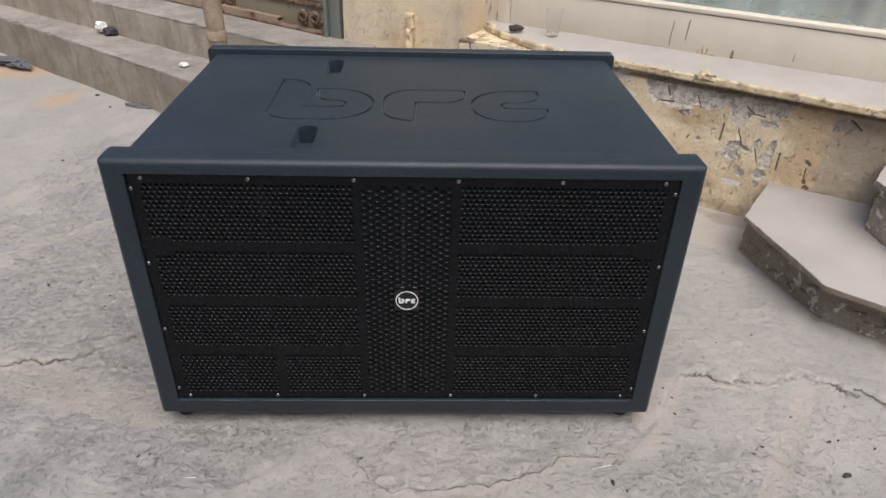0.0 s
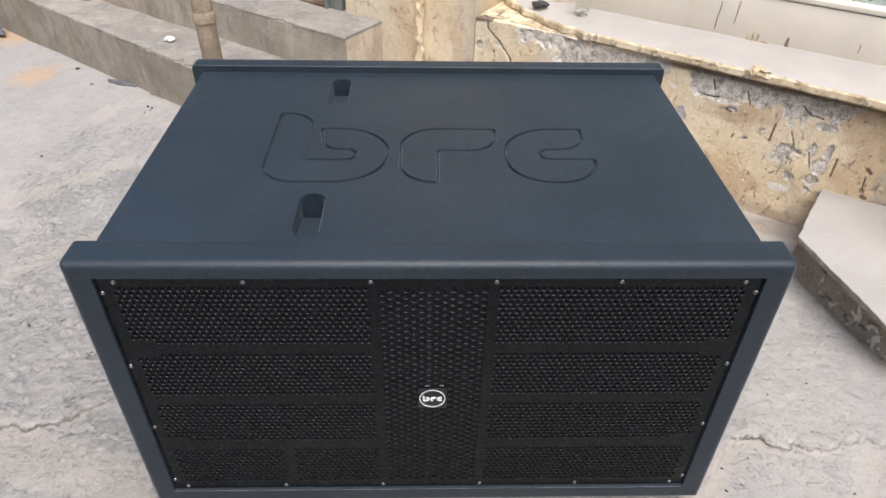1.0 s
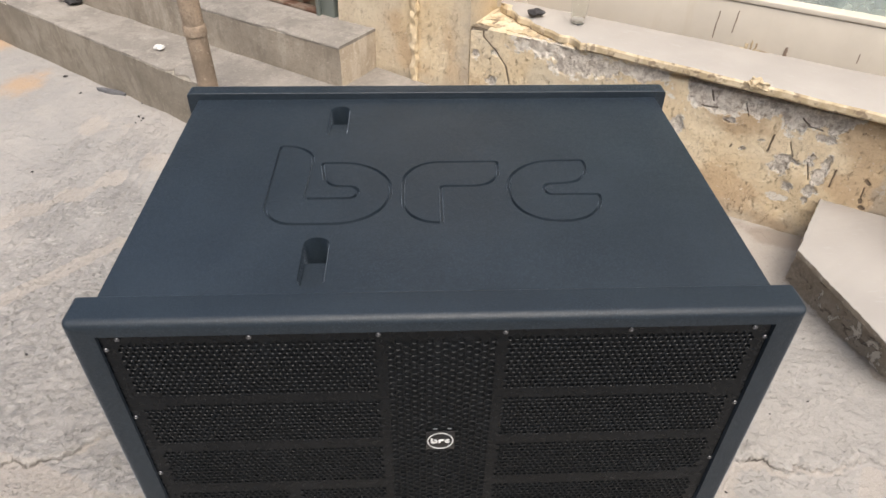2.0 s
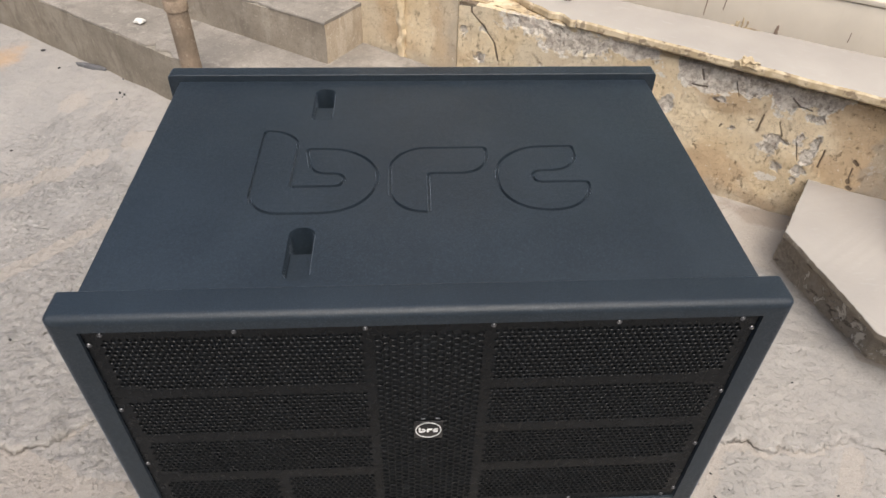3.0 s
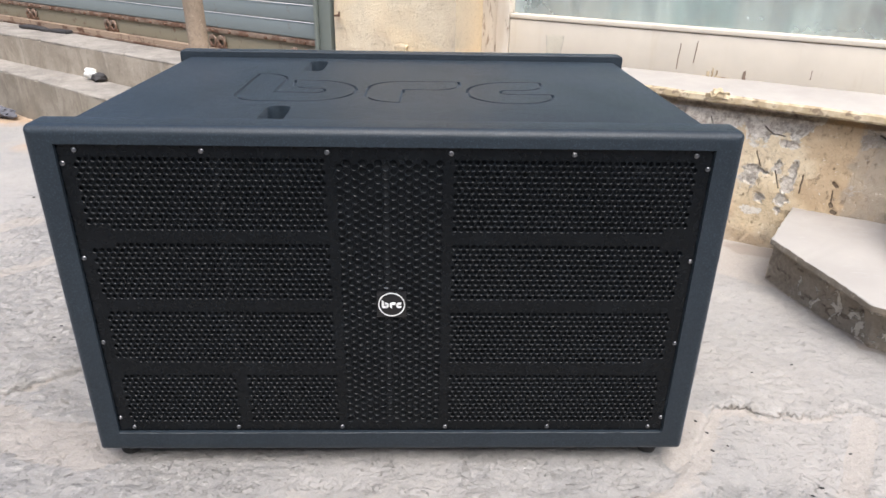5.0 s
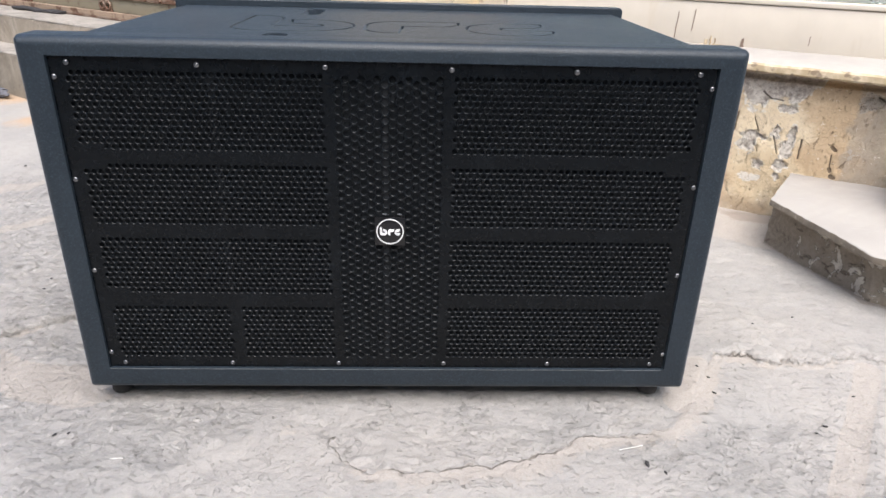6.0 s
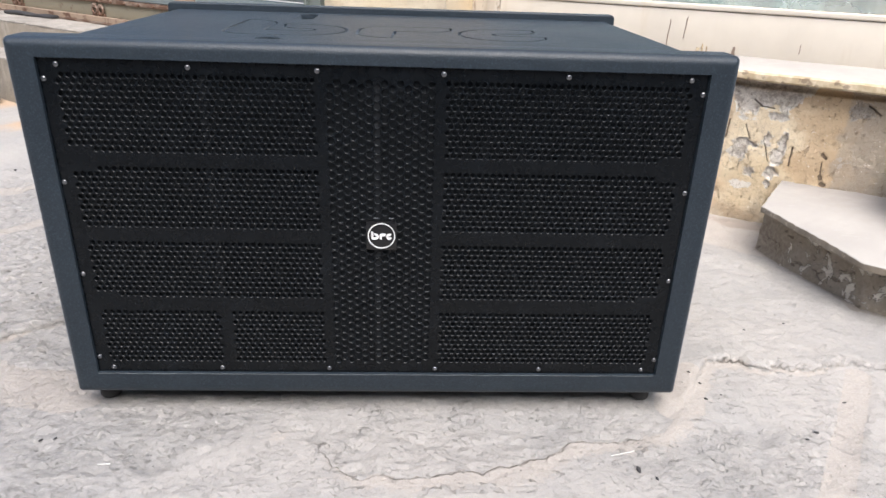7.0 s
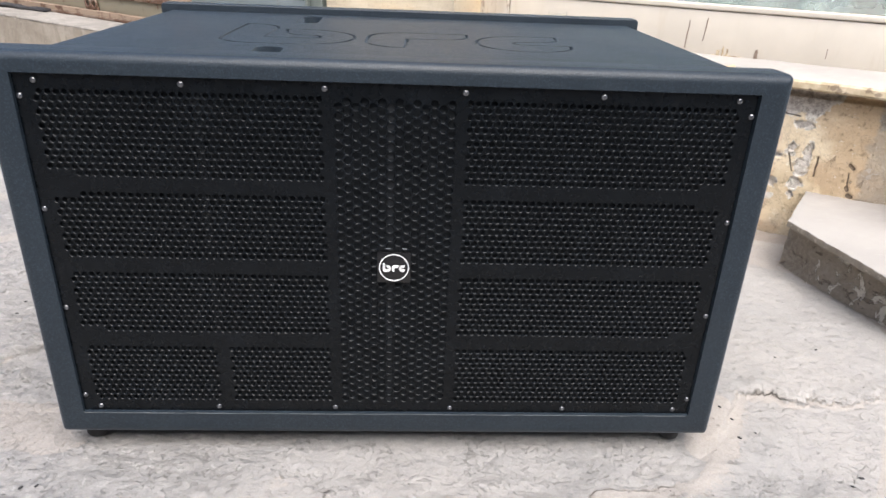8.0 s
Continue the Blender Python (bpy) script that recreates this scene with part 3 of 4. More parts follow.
def ground_height(x, y):
    d, slab, crack, sand, old, ochre, skim, front = ground_parts(x, y)
    far = smooth(9.0, 3.0, np.hypot(x, y))
    h = -0.005 - 0.016 * np.clip(y, -1.2, 2.6)
    relief = (fbm(x * 2.2, y * 2.2, 51) - 0.5) * 0.022 + (fbm(x * 13, y * 13, 52) - 0.5) * 0.009
    relief = relief + (np.abs(fbm(x * 26, y * 26, 53, 3) - 0.5) - 0.1) * (0.010 + 0.03 * old) * (1 - 0.8 * sand)
    groove = stroke(x, y, -1.55, 1.11, -0.95, 1.55, 0.05) + stroke(x, y, -1.31, 0.67, -0.9, 1.1, 0.03) - 0.8 * stroke(x, y, -1.62, 1.42, -1.27, 1.99, 0.06) - 0.8 * stroke(x, y, -1.50, 1.32, -1.36, 1.59, 0.025)
    calm = 1 - 0.75 * smooth(0.75, 0.35, np.maximum(np.abs(x) / 0.75, np.abs(y - 0.38) / 0.55) * 0.75)
    return h + far * calm * (relief - groove * 0.004) + 0.012 * slab * far * (1 - 1.7 * front) * (1 - 0.55 * smooth(0.62, 0.5, np.abs(x)) * smooth(-0.02, 0.06, y)) + 0.006 * crack * far * smooth(0.035, 0.012, np.abs(d - 0.016)) * fbm(x * 60, y * 60, 55, 2) - 0.002 * sand


def spread(lo, hi, step, reach):
    core = np.arange(lo, hi + step / 2, step)
    grow = step * np.cumsum(1.16 ** np.arange(1, 200))
    grow = grow[grow < reach]
    return np.concatenate([(lo - grow)[::-1], core, hi + grow])


def build_ground():
    xs, ys = spread(-1.45, 1.45, 0.0068, 900), spread(-0.5, 0.75, 0.0062, 900)
    X, Y = np.meshgrid(xs, ys)
    Zg = ground_height(X, Y)
    d, slab, crack, sand, old, ochre, skim, front = ground_parts(X, Y)
    me = bpy.data.meshes.new("ground")
    idx = np.arange(X.size).reshape(X.shape)
    faces = np.stack([idx[:-1, :-1], idx[:-1, 1:], idx[1:, 1:], idx[1:, :-1]], -1).reshape(-1, 4)
    me.from_pydata(np.stack([X, Y, Zg], -1).reshape(-1, 3).tolist(), [], faces.tolist())
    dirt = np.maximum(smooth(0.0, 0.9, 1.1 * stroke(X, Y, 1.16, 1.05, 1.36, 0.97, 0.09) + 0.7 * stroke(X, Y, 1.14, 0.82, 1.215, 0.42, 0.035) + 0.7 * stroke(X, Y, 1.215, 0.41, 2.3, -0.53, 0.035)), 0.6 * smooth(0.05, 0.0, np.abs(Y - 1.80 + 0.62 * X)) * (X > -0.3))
    for key, values in (("sand", sand), ("crack", crack), ("dirt", dirt), ("rough_dark", old), ("ochre", ochre), ("skim", 0.5 + 0.5 * skim), ("edge", 0.5 + d / 0.2)):
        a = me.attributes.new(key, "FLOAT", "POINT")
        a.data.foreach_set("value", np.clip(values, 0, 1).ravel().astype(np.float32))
    me.materials.append(GROUND)
    me.shade_smooth()
    return tagged(new("ground", me), "worn grey concrete street with cracks and drifted sand", "ground", kind="structure")


build_ground()


def at_ground(x, y):
    return float(ground_height(np.array([x]), np.array([y]))[0])


# ---- wall under the shop window: peeling plaster ----
WALL = along(0.0, 1.835, -0.62)

# lower rim of the bare cement under the ledge
BARE = [(0.0, 0.60), (0.94, 0.60), (1.015, 0.46), (1.03, 0.387), (1.065, 0.370), (1.13, 0.362), (1.178, 0.360), (1.22, 0.383), (1.259, 0.374), (1.291, 0.389), (1.327, 0.390), (1.351, 0.361), (1.395, 0.360), (1.405, 0.390), (1.449, 0.386), (1.482, 0.391), (1.511, 0.403), (1.53, 0.438), (1.56, 0.47), (1.62, 0.60), (4.0, 0.60)]


def wall_masks(u, z):
    e1, e2 = fbm(u * 22, z * 22, 61) - 0.5, fbm(u * 70, z * 70, 62, 4) - 0.5
    bu, bz = zip(*BARE)
    over = z + e1 * 0.03 + e2 * 0.02 - np.interp(u + e1 * 0.015, bu, bz)
    peel = np.clip(over / 0.02, -3, 1.2)
    for bu, bz, ru, rv in ((1.468, 0.362, 0.024, 0.014), (1.382, 0.260, 0.040, 0.012), (1.366, 0.238, 0.022, 0.036), (1.449, 0.283, 0.013, 0.019), (1.500, 0.280, 0.013, 0.026), (1.492, 0.232, 0.019, 0.034), (1.415, 0.170, 0.016, 0.016),
                           (1.482, 0.172, 0.020, 0.019), (1.476, 0.128, 0.014, 0.010), (1.697, 0.412, 0.030, 0.026), (1.17, 0.342, 0.020, 0.010), (1.245, 0.262, 0.012, 0.007), (1.02, 0.282, 0.020, 0.030), (1.285, 0.30, 0.010, 0.006),
                           (0.50, 0.445, 0.11, 0.030), (0.66, 0.425, 0.12, 0.040), (0.60, 0.395, 0.06, 0.030), (0.86, 0.442, 0.09, 0.024), (0.31, 0.385, 0.014, 0.018), (0.225, 0.36, 0.02, 0.02), (0.30, 0.27, 0.02, 0.018), (0.56, 0.27, 0.02, 0.03)):
        peel = np.maximum(peel, blob(u + e1 * 0.03 + e2 * 0.015, z + e1 * 0.02 - e2 * 0.02, bu, bz, ru, rv) * 1.5)
    peel = np.clip(0.5 + 0.22 * (peel + e1 * 0.9), 0, 1)
    chalk = 0.24 * fbm(u * 9, z * 9, 64)
    chalk = chalk + 0.48 * smooth(-0.028, -0.006, over) * smooth(0.016, 0.004, over) * smooth(0.42, 0.56, fbm(u * 20, z * 20, 65))
    for bu, bz, ru, rv, k in ((1.0, 0.40, 0.08, 0.05, 0.25), (1.37, 0.35, 0.06, 0.03, 0.34), (1.46, 0.375, 0.06, 0.02, 0.3), (1.39, 0.115, 0.06, 0.025, 0.42), (1.70, 0.40, 0.06, 0.04, 0.4), (1.41, 0.25, 0.09, 0.06, 0.12), (1.68, 0.25, 0.08, 0.05, 0.3), (0.9, 0.33, 0.2, 0.1, 0.2), (0.545, 0.385, 0.03, 0.025, 0.45), (0.62, 0.362, 0.05, 0.022, 0.45), (0.50, 0.41, 0.05, 0.02, 0.35), (0.44, 0.44, 0.05, 0.03, 0.3)):
        chalk = chalk + k * np.clip(2 * blob(u, z, bu, bz, ru, rv), 0, 1)
    stain_shade = smooth(0.46, 0.74, fbm(u * 5, z * 9, 66) + 0.2 * smooth(0.30, 0.05, z))
    stain_shade = np.maximum(stain_shade, 0.9 * smooth(0.035, 0.0, np.abs(u - 1.645 + e1 * 0.05 - (0.3 - z) * 0.06)))
    pale = smooth(1.0, 0.6, u) * smooth(0.2, 0.6, fbm(u * 6, z * 6, 69))
    grime_shade = np.maximum(smooth(1.635, 1.675, u + e1 * 0.08) * (0.6 + 0.5 * smooth(0.4, 0.6, fbm(u * 9, z * 5, 68))), 0.5 * smooth(0.10, 0.0, z + e1 * 0.1))
    gouge = 0.0 * u
    for u0, z0, u1, z1, w in ((1.319, 0.270, 1.322, 0.333, 0.0042), (1.374, 0.323, 1.395, 0.277, 0.0032), (1.443, 0.267, 1.464, 0.211, 0.003), (1.528, 0.205, 1.529, 0.269, 0.0042), (1.385, 0.406, 1.411, 0.387, 0.005), (1.411, 0.387, 1.449, 0.385, 0.0035),
                              (1.623, 0.231, 1.626, 0.187, 0.0035), (1.626, 0.185, 1.629, 0.178, 0.010), (1.620, 0.256, 1.630, 0.247, 0.009), (1.636, 0.162, 1.644, 0.158, 0.012), (1.709, 0.426, 1.746, 0.403, 0.005), (1.162, 0.343, 1.18, 0.338, 0.004), (1.204, 0.253, 1.207, 0.262, 0.005),
                              (1.10, 0.43, 1.112, 0.40, 0.005), (1.08, 0.375, 1.13, 0.378, 0.004), (1.21, 0.42, 1.23, 0.375, 0.003), (0.258, 0.468, 0.263, 0.436, 0.006), (0.263, 0.436, 0.308, 0.400, 0.004), (0.308, 0.400, 0.362, 0.346, 0.0045), (0.362, 0.346, 0.382, 0.282, 0.006), (0.21, 0.460, 0.27, 0.468, 0.014)):
        gouge = np.maximum(gouge, stroke(u + e2 * 0.004, z + e1 * 0.006, u0, z0, u1, z1, w))
    return dict(peel=peel, chalk=chalk, stain_shade=stain_shade, pale=pale, grime_shade=grime_shade, gouge=gouge, wear=1.0 + 0.0 * u)


def wall_height(u, z):
    m = wall_masks(u, z)
    lumps = (fbm(u * 4, z * 4, 71) - 0.5) * 0.018 + (fbm(u * 20, z * 20, 72) - 0.5) * 0.007
    bare = smooth(0.46, 0.56, m["peel"])
    return lumps - 0.020 * smooth(0.440, 0.452, z) * smooth(0.9, 1.0, u) - 0.006 * bare - 0.004 * m["gouge"] + bare * (fbm(u * 45, z * 45, 73) - 0.5) * 0.009


lower = new("wall_lower", relief_slab("wall_lower", 0.21, 3.6, -0.12, 0.468, 0.003, wall_height, wall_masks, 0.26, PLASTER))
lower.matrix_basis = WALL
tagged(lower, "cream plaster wall peeling to grey cement under the window", "wall", kind="structure")


def pillar_masks(u, z):
    e = fbm(u * 14, z * 14, 81) - 0.5
    # besides brown stains, the right edge is darkened for the shadow gap at the post
    stain_shade = smooth(0.5, 0.75, fbm(u * 7, z * 4, 82) + 0.3 * smooth(-0.02, -0.12, u) * smooth(0.75, 0.45, z) + 0.55 * smooth(0.13, 0.2, u + e * 0.06) + 0.5 * smooth(-0.355, -0.395, u + e * 0.05) + 0.15 * smooth(0.35, 0.2, z))
    return dict(peel=0.05 + 0.25 * fbm(u * 5, z * 4, 84), chalk=0.36 * fbm(u * 8, z * 6, 85), stain_shade=stain_shade,
                pale=smooth(0.3, 0.6, fbm(u * 3, z * 3, 86)), grime_shade=0.5 * smooth(0.15, 0.21, u + e * 0.1), gouge=0.0 * u, wear=0.9 * smooth(0.62, 0.40, z + e * 0.2))


def pillar_height(u, z):
    return (fbm(u * 4, z * 4, 87) - 0.5) * 0.012 + (fbm(u * 22, z * 22, 88) - 0.5) * 0.004


pillar = new("wall_pillar", relief_slab("wall_pillar", -0.40, 0.207, -0.12, 2.6, 0.010, pillar_height, pillar_masks, 0.26, PLASTER))
pillar.matrix_basis = WALL
tagged(pillar, "cream painted plaster pier between shutter and window", "wall", kind="structure")

# old painted conduit left on the pier
bm = block(-0.014, 0.014, -0.022, 0.004, -0.1, 0.545, 0.005)
roughen(bm, 0.011, 34, 2.0, 6, 0.015)
conduit = solid("wall_conduit", bm, PLASTER, "broken painted conduit strip on the plaster pier", "conduit", WALL @ pose(-0.03, -0.004, 0), kind="structure")

bm = block(-0.004, 0.004, -0.030, 0.004, -0.004, 0.004, 0.001)
block(-0.004, 0.026, -0.030, -0.023, -0.004, 0.004, 0.001, bm=bm)
block(0.020, 0.026, -0.030, -0.023, -0.004, 0.018, 0.001, bm=bm)
solid("wall_hook", roughen(bm, 0.001, 80, 1.0), RUST, "small rusty iron hook on the plaster pier", "hook", WALL @ pose(-0.372, -0.002, 0.640))

# ---- stone ledge in front of the window ----
LEDGE = along(1.02, 1.165, -0.70)
ledge = thing("window_ledge", "dusty pale stone ledge with raw broken front edge", "ledge", LEDGE, kind="structure")


def ledge_piece(u0, u1, seed, broken=False):
    n = max(6, int((u1 - u0) / 0.018))
    bm = bmesh.new()
    rows = []
    for k in range(n + 1):
        u = u0 + (u1 - u0) * k / n
        chip = 0.0045 * (noise.noise(Vector((u * 14, seed, 0))) + 0.6 * noise.noise(Vector((u * 45, seed, 1)))) if 0 < k < n else 0.0
        front = -0.004 + chip * 0.8
        if broken:
            front += 0.16 * (1 - k / n) ** 1.6 + 0.02 * noise.noise(Vector((u * 20, 4, 2)))
        top = 0.5 + 0.002 * noise.noise(Vector((u * 7, seed, 3)))
        low = 0.471 + 0.002 * noise.noise(Vector((u * 30, seed, 5)))
        rows.append([bm.verts.new((u, yy, zz)) for yy, zz in ((0.30, low), (front + 0.004, low), (front, low + 0.006), (front + 0.001, top - 0.006), (front + 0.006, top), (0.15, top + 0.01), (0.30, top + 0.022))])
    for a, b in zip(rows, rows[1:]):
        for j in range(7):
            bm.faces.new((a[j], a[(j + 1) % 7], b[(j + 1) % 7], b[j]))
    bm.faces.new(rows[0])
    bm.faces.new(rows[-1])
    me = finish(bm, "slab", SLAB, 22)
    me.materials.append(RAW)
    for p in me.polygons:
        if p.normal.y < -0.55 or p.normal.z < -0.5:
            p.material_index = 1
    return me


for u0, u1, seed, broken in ((-0.985, -0.560, 3, True), (-0.5599, 0.0112, 1, False), (0.0113, 0.2622, 2, False), (0.2623, 0.8004, 5, False), (0.8005, 2.3, 6, False)):
    part("slab", ledge_piece(u0, u1, seed, broken), SLAB, ledge)
bm = block(-1.0, -0.50, 0.012, 0.30, 0.440, 0.4705)
part("mortar_bed", roughen(bm, 0.014, 26, 6.0, 7, 0.02), RAW, ledge, "crumbling mortar where the ledge is broken")
bm = lump(0.020, 4.0, (1.5, 0.6, 0.75), 4, 0.7)
roughen(bm, 0.008, 70, 2.0)
mortar = part("mortar_lump", bm, RAW, ledge, "lump of mortar on the joint")
mortar.matrix_basis = pose(0.005, 0.002, 0.474)

# ---- shop window above the ledge ----
FRONT = along(1.16, 1.345, -0.64)
window = thing("window_1", "shop window with cream painted board below dusty glass", "window", FRONT, kind="structure")
bm = block(-0.90, 2.3, 0.0, 0.05, 0.495, 0.658, 0.004)
part("base_board", bm, CREAM, window, "cream painted board with rust stains")
part("sill_lip", block(-0.90, 2.3, -0.005, 0.05, 0.660, 0.678, 0.004, 3), CREAM, window)
part("window_frame", block(-0.961, -0.902, -0.004, 0.06, 0.49, 2.2, 0.006), PEELING, window)
part("window_frame", block(-1.080, -0.968, 0.018, 0.06, 0.47, 2.2, 0.004), PEELING, window)
part("window_frame", block(-1.178, -1.088, -0.035, 0.06, 0.468, 2.2, 0.008), PINKISH, window, "dusty pink post of the frame")
part("window_frame", block(-0.90, 2.3, 0.0, 0.06, 1.9, 2.2, 0.006), CREAM, window)
pane = part("pane", block(-0.90, 2.3, 0.040, 0.046, 0.680, 1.898), PANE, window, "dirty greenish glass")
pane.visible_shadow = False
cloth = bmesh.new()
rows = []
for k in range(241):
    u = -0.86 + 3.1 * k / 240
    y = 0.20 + 0.022 * math.sin(u * 41) + 0.014 * math.sin(u * 23 + 1.0)
    rows.append([cloth.verts.new((u, y + dy, z)) for dy, z in ((0.0, 0.50), (0.0, 1.95), (0.003, 1.95), (0.003, 0.50))])
for a, b in zip(rows, rows[1:]):
    for j in range(4):
        cloth.faces.new((a[j], a[(j + 1) % 4], b[(j + 1) % 4], b[j]))
solid("curtain", cloth, CURTAIN, "pale green and brown curtain hanging behind the dirty glass", "curtain", FRONT, soft=60)
solid("wall_back", block(-1.2, 2.5, 0.7, 0.8, 0.0, 2.6), ROOM, "dim wall inside the shop", "wall", FRONT, kind="structure")
solid("wall_upper", block(-1.178, 2.5, -0.03, 0.25, 2.202, 2.75), FAR_WALL, "plain rendered wall above the window", "wall", FRONT, kind="structure")

# rust runs on the board, each a thin scab of old paint
for k, (u, z, w, h) in enumerate(((0.022, 0.513, 0.010, 0.032), (-0.10, 0.512, 0.012, 0.020), (-0.085, 0.514, 0.004, 0.034), (-0.07, 0.513, 0.006, 0.026), (-0.05, 0.510, 0.05, 0.007), (-0.13, 0.510, 0.04, 0.006))):
    bm = block(u - w / 2, u + w / 2, -0.003, 0.001, z - 0.004, z + h, 0.001)
    roughen(bm, 0.004, 90, k * 1.7, 4, 0.008)
    part("rust_scab", bm, RAW if k else RUST, window)
for k, (u, z, h, lean) in enumerate(((-0.213, 0.53, 0.09, 0.004), (-0.157, 0.558, 0.075, 0.010), (0.23, 0.54, 0.03, 0.0))):
    bm = block(-0.0012, 0.0012, -0.002, 0.001, 0, h)
    scratch = part("scratch", roughen(bm, 0.002, 60, k, 4, 0.01), RUST, window)
    scratch.matrix_basis = pose(u, 0, z, 0, math.degrees(lean * 8), 0)

# ---- steps up to the shuttered shop ----
STAIR = along(-0.327, 1.764, -0.70)
LOW_STAIR = along(-1.069, 1.945, -0.79)
step_group = "steps to the shutter"


def tread_mesh(u0, u1, front, back, top, seed):
    """A worn tread: its nose broken away in bites of uneven length."""
    bm = bmesh.new()
    rows, n = [], int((u1 - u0) / 0.016)
    for k in range(n + 1):
        u = u0 + (u1 - u0) * k / n
        bite = max(0.0, noise.noise(Vector((u * 5, seed, 0))) + 0.7 * noise.noise(Vector((u * 19, seed, 4))) - 0.22)
        f = front + 0.065 * bite + 0.002 * noise.noise(Vector((u * 60, seed, 1)))
        t = top + 0.003 * noise.noise(Vector((u * 6, seed, 3)))
        low = top - 0.0118
        rows.append([bm.verts.new((u, y, z)) for y, z in ((back, low), (f + 0.002, low), (f, low + 0.003), (f + 0.001, t - 0.004), (f + 0.006, t), (back, t))])
    for a, b in zip(rows, rows[1:]):
        for j in range(6):
            bm.faces.new((a[j], a[(j + 1) % 6], b[(j + 1) % 6], b[j]))
    bm.faces.new(rows[0])
    bm.faces.new(rows[-1])
    return bm


def stair(name, label, place, u0, u1, depth0, depth1, z0, z1, seed, tread, face):
    th = thing(name, label, "step", place, group=step_group, kind="structure")
    bm = block(u0, u1, depth0, depth1, z0, z1 - 0.012)
    riser = part("riser", roughen(bm, 0.006, 9, seed, 6, 0.06), face, th)
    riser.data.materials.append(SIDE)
    riser.data.materials.append(LIT_END)
    # broken tops get the side cement, ends facing right the lighter lit colour
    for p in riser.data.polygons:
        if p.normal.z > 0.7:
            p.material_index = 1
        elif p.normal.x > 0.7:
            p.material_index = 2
    part("tread", tread_mesh(u0 - 0.002, u1 + 0.001, depth0 - 0.001, depth1, z1, seed), tread, th)
    return th


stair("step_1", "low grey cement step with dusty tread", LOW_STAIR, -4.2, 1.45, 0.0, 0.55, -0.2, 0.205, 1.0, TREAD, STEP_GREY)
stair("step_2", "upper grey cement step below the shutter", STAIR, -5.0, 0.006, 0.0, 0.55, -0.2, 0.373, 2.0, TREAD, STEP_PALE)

# ---- roller shutter ----
SHUT = along(-0.409, 2.142, -0.73)
shutter = thing("roller_shutter", "closed grey metal roller shutter with rusty bottom rail", "shutter", SHUT)


def rail(z0, z1, y0, y1):
    return block(-4.2, 0.0, y0, y1, z0, z1, 0.003)


part("bottom_rail", rail(0.374, 0.387, -0.050, -0.001), RUST, shutter, "rusty angle iron rail")
channel = bmesh.new()
section = [(-0.006, 0.388), (-0.044, 0.388), (-0.044, 0.413), (-0.006, 0.413), (-0.006, 0.409), (-0.040, 0.409), (-0.040, 0.392), (-0.006, 0.392)]
near_end = [channel.verts.new((-0.325, y, z)) for y, z in section]
far_end = [channel.verts.new((-4.2, y, z)) for y, z in section]
for k in range(8):
    channel.faces.new((near_end[k], near_end[(k + 1) % 8], far_end[(k + 1) % 8], far_end[k]))
for a, b, c, d in ((0, 1, 6, 7), (1, 2, 5, 6), (2, 3, 4, 5)):
    channel.faces.new([near_end[i] for i in (a, b, c, d)])
    channel.faces.new([far_end[i] for i in (d, c, b, a)])
part("channel_rail", channel, CHANNEL, shutter, "worn brown steel channel along the foot")
part("kick_plate", rail(0.374, 0.488, 0.0, 0.012), PLATE, shutter, "dirty green steel plate")
part("upper_rail", rail(0.489, 0.512, -0.014, 0.02), RUST, shutter)
slat_bm = bmesh.new()
prof = [(0.006, 0.0), (-0.003, 0.001), (-0.0075, 0.006), (-0.0085, 0.018), (-0.0075, 0.036), (-0.0050, 0.056), (-0.0015, 0.066), (0.004, 0.0695), (0.012, 0.070), (0.012, 0.0)]
left = [slat_bm.verts.new((-4.2, y, z)) for y, z in prof]
right = [slat_bm.verts.new((0.0, y, z)) for y, z in prof]
for k in range(len(prof)):
    j = (k + 1) % len(prof)
    slat_bm.faces.new((left[k], right[k], right[j], left[j]))
slat_bm.faces.new(left)
slat_bm.faces.new(right)
slat_me = finish(slat_bm, "slat", SHUTTER, 30)
for k in range(23):
    s = part("slat", slat_me, SHUTTER, shutter)
    s.matrix_basis = pose(0, 0, 0.513 + 0.0755 * k)
bolt_me = finish(lathe([(0.0001, -0.012), (0.006, -0.011), (0.008, -0.006), (0.008, 0.0)], 10, axis="y"), "bolt", RUST, 40)
for k in range(31):
    s = part("bolt", bolt_me, RUST, shutter)
    s.matrix_basis = pose(-0.10 - 0.132 * k, -0.014, 0.499)


def ring_bracket():
    bm = bmesh.new()
    turns, tube, R, r = 20, 8, 0.024, 0.008
    rings = []
    for i in range(turns):
        a = 2 * math.pi * i / turns
        rings.append([bm.verts.new(((R + r * math.cos(2 * math.pi * j / tube)) * math.cos(a), r * math.sin(2 * math.pi * j / tube), (R + r * math.cos(2 * math.pi * j / tube)) * math.sin(a))) for j in range(tube)])
    for i in range(turns):
        for j in range(tube):
            bm.faces.new((rings[i][j], rings[(i + 1) % turns][j], rings[(i + 1) % turns][(j + 1) % tube], rings[i][(j + 1) % tube]))
    block(-0.032, 0.032, 0.000, 0.011, -0.040, -0.018, 0.003, bm=bm)
    block(-0.012, 0.016, -0.010, 0.008, 0.010, 0.032, 0.004, bm=bm)
    return finish(bm, "hasp", RUST, 50)


